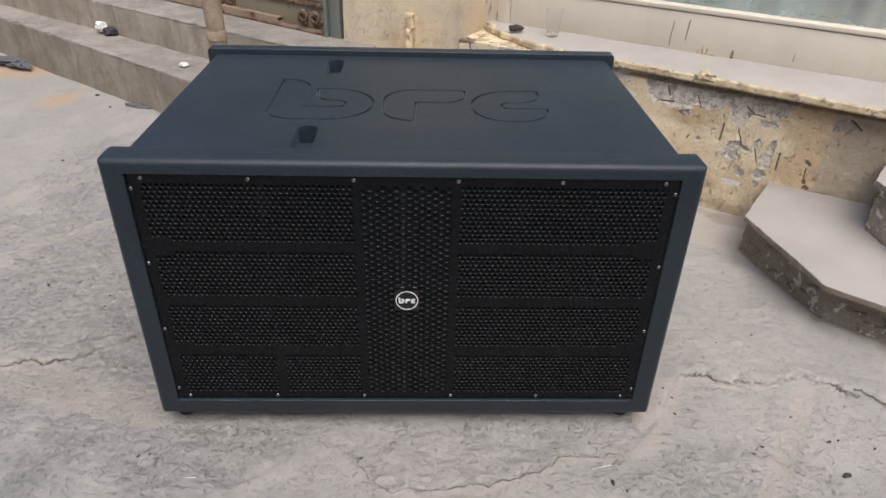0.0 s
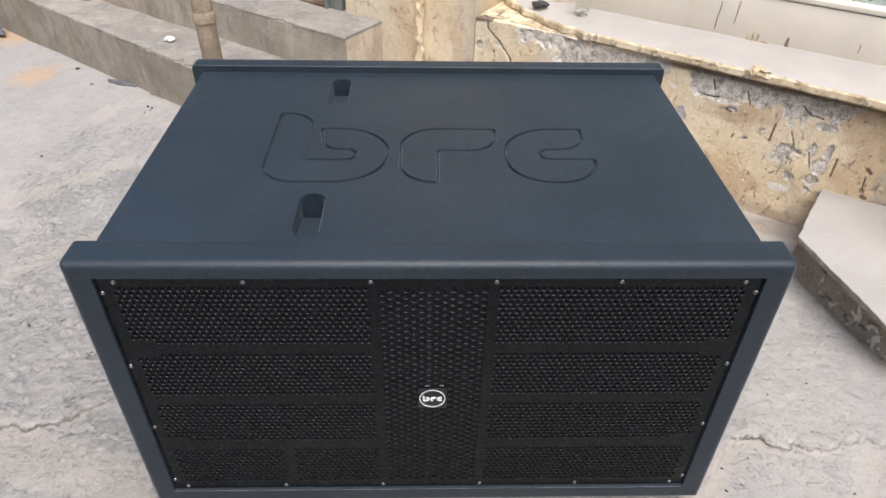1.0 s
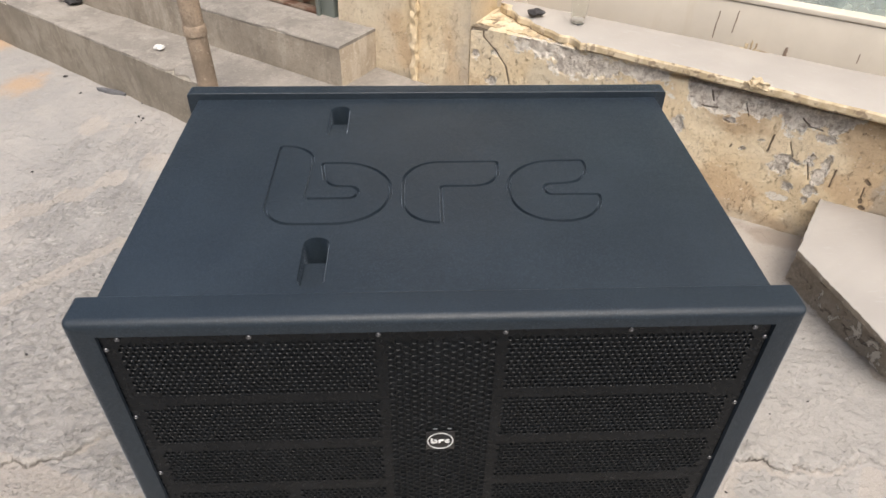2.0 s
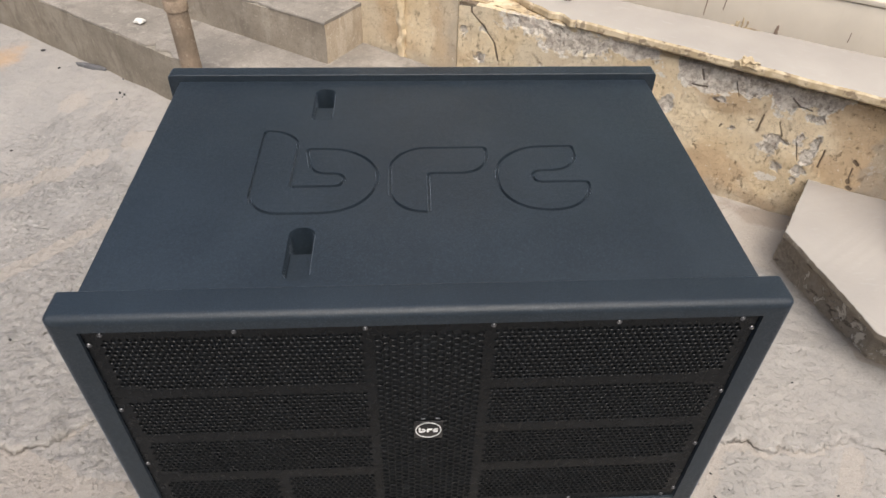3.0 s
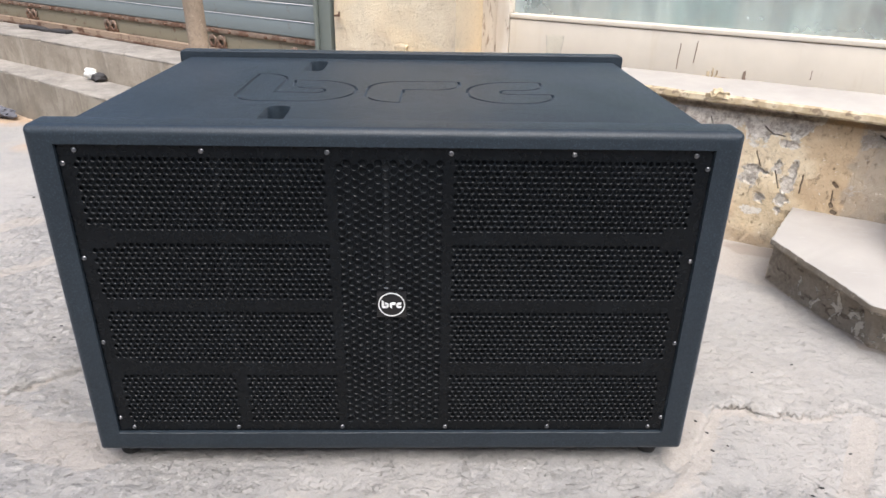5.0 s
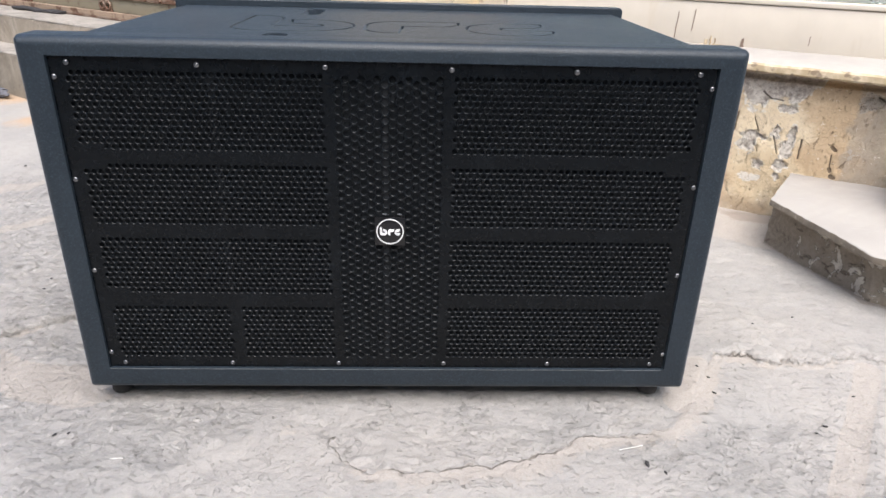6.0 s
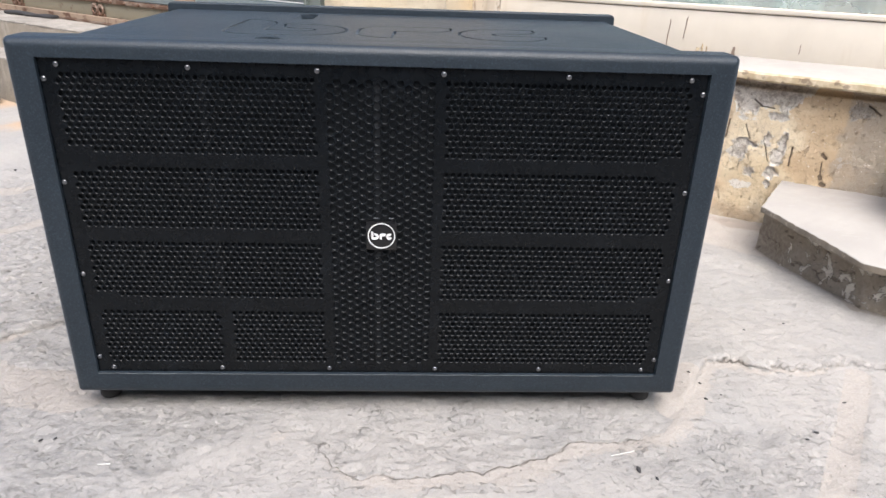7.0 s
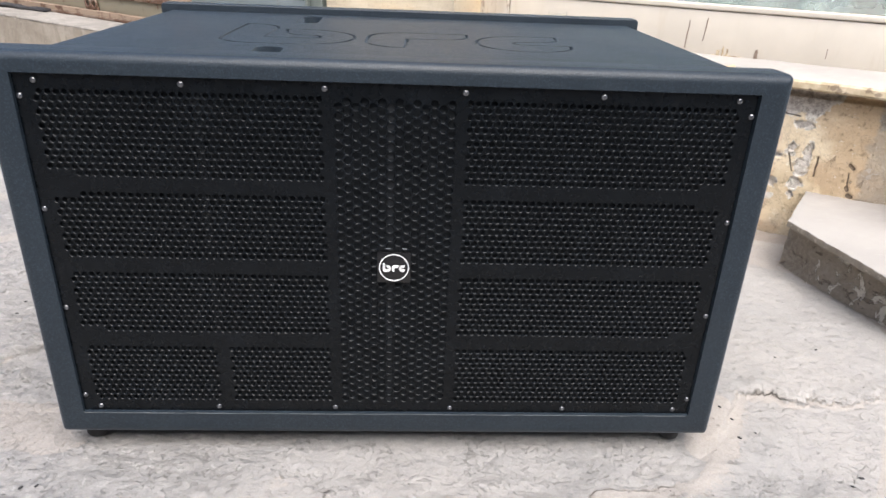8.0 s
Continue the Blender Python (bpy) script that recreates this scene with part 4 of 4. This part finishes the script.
hasp = ring_bracket()
for u, z, tilt in ((-0.175, 0.440, 20), (-0.095, 0.438, -25), (-0.70, 0.447, 10), (-0.77, 0.447, -12), (-1.67, 0.448, 0), (-1.73, 0.450, 8), (-2.58, 0.448, 0), (-2.65, 0.448, 14)):
    s = part("hasp", hasp, RUST, shutter, "rusty ring bracket")
    s.matrix_basis = pose(u, -0.012, z, 0, tilt, 0)
jamb = thing("door_jamb", "green-grey painted steel channel beside the shutter", "jamb", SHUT, kind="structure")
part("web", block(0.002, 0.085, -0.035, 0.03, 0.368, 2.3, 0.003), JAMB, jamb)
part("lip", block(0.002, 0.018, -0.055, -0.036, 0.368, 2.3, 0.003), JAMB, jamb)
solid("wall_shutter", block(-6.0, 0.085, -0.02, 0.25, 2.302, 2.75), FAR_WALL, "plain rendered wall above the shutter", "wall", SHUT, kind="structure")
solid("wall_left", block(-9.0, -4.21, -0.03, 0.25, -0.1, 2.30), FAR_WALL, "plain rendered wall beyond the shutter", "wall", SHUT, kind="structure")
solid("wall_pier_upper", block(-0.40, 0.207, 0.0, 0.25, 2.602, 2.75), FAR_WALL, "plain rendered pier above the shops", "wall", WALL, kind="structure")

# ---- unseen walls added behind and beside the viewer, to hold back low sky light ----
solid("unseen_wall_opposite", block(-14, 14, -4.6, -4.3, -0.2, 3.9), FAR_WALL, "unseen plain wall added behind the viewer to block low sky", "wall", kind="structure")

solid("unseen_wall_lane_end", block(-5.8, -5.5, -4.29, 4.9, -0.2, 3.2), FAR_WALL, "unseen plain wall added at the left to block low sky", "wall", kind="structure")
solid("unseen_wall_lane_side", block(5.2, 5.5, -4.29, -1.6, -0.2, 3.0), FAR_WALL, "unseen plain wall added at the right", "wall", kind="structure")

# ---- standing pipe ----
pipe = thing("standing_pipe", "dusty brown pipe standing before the grey steps", "pipe", pose(-0.80, 1.64, 0.0, 0, -1.0, 0))
bm = lathe([(0.036, -0.05), (0.036, 0.2), (0.0365, 0.6), (0.0355, 1.0), (0.036, 1.6), (0.036, 2.2), (0.036, 2.8)], 28)
for v in bm.verts:
    v.co += noise.noise_vector(v.co * 12) * 0.002
part("tube", bm, PIPE, pipe)
for z in (0.47, 1.2):
    bm = lathe([(0.0368, z), (0.0405, z + 0.003), (0.0412, z + 0.018), (0.0405, z + 0.035), (0.0368, z + 0.040)], 28)
    part("coupling", bm, PIPE, pipe, "raised collar on the pipe")

# ---- corner steps beside the wall ----
def slab_part(bm, parent):
    """A stone slab whose cut sides stay raw."""
    bm.normal_update()
    slab = part("top_slab", bm, SLAB, parent, "dusty stone slab")
    slab.data.materials.append(DIRTY_EDGE)
    for p in slab.data.polygons:
        if p.normal.z < 0.35:
            p.material_index = 1
    return slab


corner = thing("corner_step", "angular step with dusty stone top on rough masonry", "step", group="corner steps", kind="structure")
A, B, C = (1.292, 1.035), (1.100, 0.775), (1.163, 0.370)
D, E = (2.30, -0.61), (2.95, 0.02)
bm = prism([(1.320, 1.06), (1.137, 0.822), (1.215, 0.416), (2.32, -0.54), (2.95, 0.02)], -0.1, 0.133)
part("masonry", roughen(roughen(bm, 0.010, 14, 3.0, 8, 0.018), 0.006, 45, 9.0), MASONRY, corner, "chipped plaster over masonry")
bm = prism([A, B, C, D, E], 0.134, 0.152, 0.0025)
slab_part(roughen(roughen(bm, 0.0016, 16, 5.0, 7, 0.025), 0.0022, 60, 1.0), corner)
upper = thing("corner_step_upper", "second angular step with dusty stone top", "step", group="corner steps", kind="structure")
bm = prism([(1.600, 0.86), (1.450, 0.69), (1.482, 0.45), (2.35, -0.30), (2.85, 0.08)], 0.153, 0.308)
part("masonry", roughen(roughen(bm, 0.010, 14, 7.0, 8, 0.02), 0.006, 45, 2.0), MASONRY, upper)
bm = prism([(1.590, 0.88), (1.428, 0.69), (1.462, 0.435), (2.35, -0.33), (2.87, 0.07)], 0.309, 0.328, 0.0025)
slab_part(roughen(roughen(bm, 0.0016, 16, 8.0, 7, 0.03), 0.0022, 60, 4.0), upper)


# ---- the loudspeaker ----
speaker = thing("subwoofer_speaker", "large dark blue-grey textured subwoofer cabinet on concrete", "speaker", pose(0, 0, 0))
W2, BODY, Z0, Z1, TOP = 0.575, 0.5490, 0.031, 0.680, 0.664


def panel_ring(y0, y1, front_round, back_round, hole=None, half=W2):
    """A flange: a flat panel with rounded outer edges, with or without an opening."""
    def loop(inset, y):
        r = max(0.002, 0.010 - inset)
        pts = []
        for cx, cz, a0 in ((half - inset - r, Z0 + inset + r, -90), (half - inset - r, Z1 - inset - r, 0), (-half + inset + r, Z1 - inset - r, 90), (-half + inset + r, Z0 + inset + r, 180)):
            for k in range(6):
                a = radians(a0 + 90 * k / 5)
                pts.append((cx + r * math.cos(a), y, cz + r * math.sin(a)))
        return pts

    bm = bmesh.new()
    loops = []
    steps = 7
    for k in range(steps + 1):
        a = math.pi / 2 * k / steps
        loops.append(loop(front_round * (1 - math.sin(a)), y0 + front_round * (1 - math.cos(a))))
    for k in range(steps + 1):
        a = math.pi / 2 * k / steps
        loops.append(loop(back_round * (1 - math.cos(a)), y1 - back_round * (1 - math.sin(a))))
    rings = [[bm.verts.new(p) for p in lp] for lp in loops]
    n = len(rings[0])
    for a, b in zip(rings, rings[1:]):
        for k in range(n):
            bm.faces.new((a[k], a[(k + 1) % n], b[(k + 1) % n], b[k]))
    bm.faces.new(rings[-1])
    if not hole:
        bm.faces.new(rings[0])
        return bm
    x, z0, z1, deep = hole
    corner_of = lambda p: (x if p.co.x > 0 else -x, z1 if p.co.z > (Z0 + Z1) / 2 else z0)
    inner, deepest = {}, {}
    for sx in (x, -x):
        for sz in (z0, z1):
            inner[(sx, sz)] = bm.verts.new((sx, y0, sz))
            deepest[(sx, sz)] = bm.verts.new((sx, y0 + deep, sz))
    ring = rings[0]
    for k in range(n):
        p, q = ring[k], ring[(k + 1) % n]
        cp, cq = corner_of(p), corner_of(q)
        if cp == cq:
            bm.faces.new((p, q, inner[cp]))
        else:
            bm.faces.new((p, q, inner[cq], inner[cp]))
            bm.faces.new((inner[cp], inner[cq], deepest[cq], deepest[cp]))
    return bm


part("front_frame", panel_ring(-0.006, 0.056, 0.015, 0.004, (0.5290, 0.078, 0.6505, 0.05), 0.5755), COAT, speaker, soft=35)
part("rear_frame", panel_ring(0.751, 0.797, 0.003, 0.012), COAT, speaker, soft=35)


def rounded(points, radii, steps=8):
    """A closed outline with each corner rounded by its radius."""
    out, n = [], len(points)
    for k in range(n):
        p, a, b = Vector(points[k]), Vector(points[k - 1]), Vector(points[(k + 1) % n])
        r = radii[k]
        if r <= 0.0005:
            out.append(tuple(p))
            continue
        da, db = (a - p).normalized(), (b - p).normalized()
        half = da.angle(db) / 2
        share_a, share_b = (0.9 if radii[k - 1] < 0.02 else 0.49), (0.9 if radii[(k + 1) % n] < 0.02 else 0.49)
        t = min(r / math.tan(half), (a - p).length * share_a, (b - p).length * share_b)
        rr = t * math.tan(half)
        c = p + (da + db).normalized() * (rr / math.sin(half))
        s, e = p + da * t - c, p + db * t - c
        sweep = s.angle_signed(e)
        for j in range(steps + 1):
            ang = -sweep * j / steps
            out.append((c.x + s.x * math.cos(ang) - s.y * math.sin(ang), c.y + s.x * math.sin(ang) + s.y * math.cos(ang)))
    return out


def groove(outline, width, z_top, z_low):
    """A closed band along an outline, to be cut away."""
    n = len(outline)
    bm = bmesh.new()
    rows = [[], [], [], []]
    for k in range(n):
        p, a, b = Vector(outline[k]), Vector(outline[k - 1]), Vector(outline[(k + 1) % n])
        d1, d2 = (p - a).normalized(), (b - p).normalized()
        tan = (d1 + d2).normalized()
        nor = Vector((-tan.y, tan.x)) * (width / 2 / max(0.5, tan.dot(d2)))
        nar = nor * 0.52
        for row, off, z in zip(rows, (nor, nar, -nar, -nor), (z_top, z_low, z_low, z_top)):
            row.append(bm.verts.new((p.x + off.x, p.y + off.y, z)))
    for k in range(n):
        j = (k + 1) % n
        for r in range(4):
            s = (r + 1) % 4
            bm.faces.new((rows[r][k], rows[r][j], rows[s][j], rows[s][k]))
    return bm


def scoop(x, y0, y1, half, deep):
    """A routed slot: round ends, a shallow run at the near end and a deep pocket at the far end."""
    bm = bmesh.new()
    rows = []
    for k in range(25):
        f = 0.5 - 0.5 * math.cos(math.pi * k / 24)
        y = y0 + (y1 - y0) * f
        d = min(y - y0, y1 - y)
        w = half if d >= half else max(0.003, math.sqrt(max(0.0, half * half - (half - d) ** 2)))
        sink = 0.013 + 0.010 * f + deep * max(0.0, min(1.0, (f - 0.68) / 0.08))
        rim = w + 0.0045
        rows.append([bm.verts.new((x + sx, y, TOP + z)) for sx, z in ((-rim, 0.003), (rim, 0.003), (rim - 0.0022, -0.0008), (w, -0.005), (w * 0.98, -sink * 0.85), (w * 0.90, -sink), (-w * 0.90, -sink), (-w * 0.98, -sink * 0.85), (-w, -0.005), (-rim + 0.0022, -0.0008))])
    for a, c in zip(rows, rows[1:]):
        for j in range(10):
            bm.faces.new((a[j], a[(j + 1) % 10], c[(j + 1) % 10], c[j]))
    bm.faces.new(rows[0])
    bm.faces.new(rows[-1])
    return bm


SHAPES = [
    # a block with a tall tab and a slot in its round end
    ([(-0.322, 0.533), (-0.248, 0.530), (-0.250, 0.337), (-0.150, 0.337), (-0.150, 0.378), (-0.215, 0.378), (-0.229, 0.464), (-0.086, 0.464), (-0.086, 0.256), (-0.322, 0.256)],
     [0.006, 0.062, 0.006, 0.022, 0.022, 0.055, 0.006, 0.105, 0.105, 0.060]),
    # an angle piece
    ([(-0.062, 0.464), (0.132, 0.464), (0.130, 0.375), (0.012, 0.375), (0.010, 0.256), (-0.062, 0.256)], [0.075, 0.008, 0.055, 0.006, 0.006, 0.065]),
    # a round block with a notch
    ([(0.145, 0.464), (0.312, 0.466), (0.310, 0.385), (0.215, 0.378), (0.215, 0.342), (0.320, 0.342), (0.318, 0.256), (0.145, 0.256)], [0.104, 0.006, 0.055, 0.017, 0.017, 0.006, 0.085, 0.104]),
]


def cabinet_body():
    ob = new("body", finish(block(-BODY, BODY, 0.055, 0.752, Z0 + 0.012, TOP, 0.003, 2), "body", COAT, 35))
    cutters = [new("cutter", finish(scoop(-0.2135, 0.084, 0.216, 0.0205, 0.05), "cutter", COAT)), new("cutter", finish(scoop(-0.2090, 0.572, 0.712, 0.0205, 0.05), "cutter", COAT))]
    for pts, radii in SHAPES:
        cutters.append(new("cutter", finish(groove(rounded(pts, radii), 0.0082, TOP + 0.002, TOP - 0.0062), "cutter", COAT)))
    for c in cutters:
        mod = ob.modifiers.new("cut", "BOOLEAN")
        mod.operation, mod.object, mod.solver = "DIFFERENCE", c, "EXACT"
    bpy.context.view_layer.update()
    done = bpy.data.meshes.new_from_object(ob.evaluated_get(bpy.context.evaluated_depsgraph_get()))
    ob.modifiers.clear()
    ob.data = done
    done.name = "body"
    done.materials.clear()
    done.materials.append(COAT)
    done.shade_smooth()
    done.set_sharp_from_angle(angle=radians(35))
    for c in cutters:
        bpy.data.objects.remove(c)
    ob.parent = speaker
    return ob


cabinet_body()
part("acoustic_foam", block(-0.5285, 0.5285, 0.0072, 0.016, 0.079, 0.649), BLACK_FOAM, speaker, "black foam behind the grille")
for x, lean in ((-0.290, 1.5), (-0.006, 0.0)):
    brace = part("brace", block(-0.006, 0.006, 0.0050, 0.0071, 0.08, 0.64), BRACE, speaker, "upright brace behind the grille")
    brace.matrix_basis = pose(x, 0, 0, 0, lean * 0.4, 0)

# perforated grille: round holes in eight fields, hexagonal ones in the middle
ROWS_Z = ((0.499, 0.631), (0.366, 0.481), (0.231, 0.349), (0.096, 0.213))


def grille_mesh():
    verts, faces = [], []

    def cell(cx, cz, R, corner0, hole, sides):
        base = len(verts)
        n = 12 if sides == 12 else 6
        apothem = R * math.cos(math.pi / 6)
        outer = []
        for k in range(n):
            a = radians(corner0 + k * 360 / n)
            rad = R if n == 6 or k % 2 == 0 else apothem
            outer.append((cx + rad * math.cos(a), 0.0, cz + rad * math.sin(a)))
        verts.extend(outer)
        if not hole:
            faces.append(list(range(base, base + n)))
            return
        for rad, y in ((hole + 0.0009, 0.0), (hole, 0.0010), (hole * 0.97, 0.0024)):
            for k in range(n):
                a = radians(corner0 + k * 360 / n)
                verts.append((cx + rad * math.cos(a), y, cz + rad * math.sin(a)))
        for ring in range(3):
            for k in range(n):
                j = (k + 1) % n
                p, q = base + ring * n, base + (ring + 1) * n
                faces.append([p + k, p + j, q + j, q + k])

    def solid_spot(x, z):
        s = abs(x)
        if s > 0.470 and (0.470 < z < 0.509 or 0.208 < z < 0.243):
            return True
        return -0.296 < x < -0.270 and z < 0.214

    pitch = 0.0114
    R = pitch / math.sqrt(3)
    dz = pitch * math.sqrt(3) / 2
    for side in (-1, 1):
        for z0, z1 in ROWS_Z:
            rows = int((z1 - z0) / dz)
            zc = (z0 + z1) / 2 - (rows - 1) * dz / 2
            cols = int(0.405 / pitch)
            for j in range(-1, rows + 1):
                for i in range(-1, cols + 1):
                    x = 0.1055 + pitch * (i + 0.5 + 0.5 * (j % 2)) - pitch * 0.25
                    z = zc + j * dz
                    inside = 0 <= i < cols and 0 <= j < rows and x + pitch * 0.4 < 0.512
                    open_hole = inside and not solid_spot(side * x, z)
                    cell(side * x, z, R, 30, 0.0041 if open_hole else 0, 12 if open_hole else 6)
    col, step = 0.01262, 0.01262 * 2 / math.sqrt(3)
    for i in range(-1, 15):
        x = -0.0884 + col * (i + 0.5)
        rows = int(0.530 / step)
        for j in range(-1, rows + 1):
            z = 0.0955 + step * (j + 0.5 + 0.5 * (i % 2)) + 0.002
            open_hole = 0 <= i < 14 and 0 <= j < rows and not (abs(x) < 0.030 and abs(z - 0.3625) < 0.030)
            cell(x, z, step / math.sqrt(3), 0, 0.0056 if open_hole else 0, 12 if open_hole else 6)
    strips = [(-0.5285, -0.5125, 0.078, 0.649), (0.5125, 0.5265, 0.078, 0.649), (-0.5125, 0.5125, 0.6312, 0.649), (-0.5125, 0.5125, 0.078, 0.0952)]
    for s in (-1, 1):
        xa, xb = sorted((s * 0.0905, s * 0.1045))
        strips.append((xa, xb, 0.0952, 0.6312))
        xa, xb = sorted((s * 0.1045, s * 0.5125))
        for (low, _), (_, high) in zip(ROWS_Z, ROWS_Z[1:]):
            strips.append((xa, xb, high + 0.001, low - 0.001))
    for x0, x1, z0, z1 in strips:
        base = len(verts)
        verts.extend([(x0, -0.00025, z0), (x1, -0.00025, z0), (x1, -0.00025, z1), (x0, -0.00025, z1), (x0, 0.001, z0), (x1, 0.001, z0), (x1, 0.001, z1), (x0, 0.001, z1)])
        for f in ((0, 1, 2, 3), (0, 4, 5, 1), (1, 5, 6, 2), (2, 6, 7, 3), (3, 7, 4, 0)):
            faces.append([base + k for k in f])
    me = bpy.data.meshes.new("grille")
    me.from_pydata(verts, [], faces)
    me.materials.append(GRILLE)
    return me


part("grille", grille_mesh(), GRILLE, speaker, "black perforated steel grille")
screw_me = finish(lathe([(0.0044, 0.0), (0.0044, -0.0007), (0.0037, -0.0019), (0.0022, -0.0025), (0.0010, -0.0025), (0.0004, -0.0012)], 14, axis="y"), "screw", STEEL, 40)
spots = [(-0.5 + 0.2 * k, 0.640) for k in range(6)] + [(-0.5 + 0.2 * k, 0.0875) for k in range(6)]
spots += [(s * 0.5225, z) for s in (-1, 1) for z in (0.6175, 0.449, 0.280, 0.110)]
for x, z in spots:
    part("screw", screw_me, STEEL, speaker).matrix_basis = pose(x, -0.0006, z)
bm = block(-0.5285, 0.524, -0.0068, 0.0, 0.0762, 0.0770)
part("sealant_line", roughen(bm, 0.0010, 40, 2, 7, 0.02), SEALANT, speaker, "thin grey sealant line")

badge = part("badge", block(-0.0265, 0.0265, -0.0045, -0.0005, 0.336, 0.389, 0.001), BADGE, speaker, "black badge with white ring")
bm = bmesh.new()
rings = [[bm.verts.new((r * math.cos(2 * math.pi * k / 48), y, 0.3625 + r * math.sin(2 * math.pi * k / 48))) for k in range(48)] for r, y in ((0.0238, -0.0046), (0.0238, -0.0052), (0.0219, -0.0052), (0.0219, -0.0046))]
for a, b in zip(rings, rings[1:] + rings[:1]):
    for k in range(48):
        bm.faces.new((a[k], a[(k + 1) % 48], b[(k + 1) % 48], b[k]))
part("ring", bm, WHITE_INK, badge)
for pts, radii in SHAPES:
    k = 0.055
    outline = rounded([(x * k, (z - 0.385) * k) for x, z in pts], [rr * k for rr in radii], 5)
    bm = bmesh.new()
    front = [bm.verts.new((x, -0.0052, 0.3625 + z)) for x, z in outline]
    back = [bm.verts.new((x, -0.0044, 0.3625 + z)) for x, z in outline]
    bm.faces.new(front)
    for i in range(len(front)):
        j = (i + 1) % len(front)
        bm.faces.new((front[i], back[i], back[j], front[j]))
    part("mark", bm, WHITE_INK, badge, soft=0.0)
for x in (-0.0095, 0.0165):
    part("tab", block(x - 0.0038, x + 0.0038, -0.0030, -0.0005, 0.3938, 0.3946), SEALANT, badge)

foot_bm = lathe([(0.013, 0.0), (0.019, 0.002), (0.0205, 0.007), (0.019, 0.018), (0.016, 0.0345)], 24)
foot_me = finish(foot_bm, "foot", RUBBER, 50)
for x, y in ((-0.536, 0.044), (0.522, 0.044), (-0.50, 0.70), (0.50, 0.70)):
    part("foot", foot_me, RUBBER, speaker, "black rubber foot").matrix_basis = pose(x, y, -0.004)

# ---- small things ----
profile = [(0.020, 0.0), (0.023, 0.003), (0.034, 0.105), (0.0355, 0.107), (0.0335, 0.107), (0.0222, 0.005), (0.001, 0.005)]
solid("drinking_glass", lathe(profile, 32), PLASTIC, "empty clear drinking glass on the stone ledge", "cup", pose(0.556, 1.640, 0.5105))
solid("litter", lump(0.024, 1.0, (1.3, 0.7, 0.55)), DARK_LITTER, "small black crumpled scrap on the ledge", "litter", pose(0.415, 1.715, 0.509))
solid("litter", lump(0.034, 2.0, (1.0, 0.9, 0.9)), PALE_LITTER, "white crumpled scrap on the grey step", "litter", pose(-1.775, 2.745, 0.206))
solid("litter", lump(0.036, 3.0, (1.2, 0.8, 0.6)), DARK_LITTER, "dark crumpled scrap on the grey step", "litter", pose(-1.715, 2.700, 0.206))
solid("pebble", lump(0.018, 5.0, (1.2, 0.9, 0.6)), PALE_LITTER, "pale pebble on the grey step", "pebble", pose(-1.139, 2.137, 0.206))
solid("cloth_rag", lump(0.055, 7.0, (2.3, 0.8, 0.45), 4, 0.6), RAG, "crumpled grey rag on the street", "rag", pose(-2.42, 2.90, at_ground(-2.42, 2.9) - 0.005, 0, 0, -25))
bm = prism([(-0.085, 0.003), (-0.07, -0.008), (0.03, -0.017), (0.085, -0.013), (0.088, 0.012), (0.0, 0.016)], 0.0, 0.014, 0.004)
roughen(bm, 0.004, 30, 3, 4, 0.03)
solid("wood_stick", bm, GREY_WOOD, "flat weathered stick beside the grey step", "stick", pose(-1.435, 2.205, at_ground(-1.435, 2.205), 0, 0, -22))
bm = block(-0.24, 0.24, -0.022, 0.022, 0.0, 0.02, 0.006)
solid("iron_bar", roughen(bm, 0.012, 9, 4, 4, 0.05), DARK_LITTER, "dark scrap bar lying before the shutter", "scrap", pose(-2.33, 3.42, 0.374, 0, 0, -30))
for x, y, s in ((0.99, -0.158, 0.0075), (0.455, -0.178, 0.005), (1.0, -0.06, 0.004), (1.025, -0.055, 0.003), (1.10, -0.08, 0.003), (0.70, 0.05, 0.002), (0.86, 0.30, 0.002), (0.98, 0.34, 0.0025),
                (-1.106, 0.557, 0.004), (-0.902, 0.463, 0.003), (-0.902, 0.506, 0.003), (-0.601, -0.103, 0.003), (-0.577, -0.10, 0.0025), (0.68, 0.46, 0.0025),
                (-1.236, 1.96, 0.006), (-1.216, 1.95, 0.006), (-1.218, 1.931, 0.004), (-1.236, 1.912, 0.004), (-1.715, 2.386, 0.008), (-1.575, 2.202, 0.005), (-1.262, 2.092, 0.004), (-1.501, 1.514, 0.004),
                (0.481, -0.199, 0.003), (0.652, 0.113, 0.0025), (0.672, 0.093, 0.0025), (0.66, 0.033, 0.003), (0.833, -0.075, 0.003), (0.805, -0.095, 0.0025), (0.948, 0.024, 0.0025)):
    solid("stone_chip", lump(s, x * 9, (1.5, 0.8, 0.6), 2), DARK_LITTER, "small dark stone chip on concrete", "chip", pose(x, y, at_ground(x, y) - s * 0.15, 0, 0, x * 200), group="stone chips")
for x, y, r, ln in ((0.44, -0.132, 15, 0.024), (-0.47, -0.16, 5, 0.012)):
    solid("straw", block(-ln, ln, -0.0007, 0.0007, 0.0, 0.0014), PALE_LITTER, "short pale straw on concrete", "straw", pose(x, y, at_ground(x, y) + 0.001, 0, 0, r), group="straws")
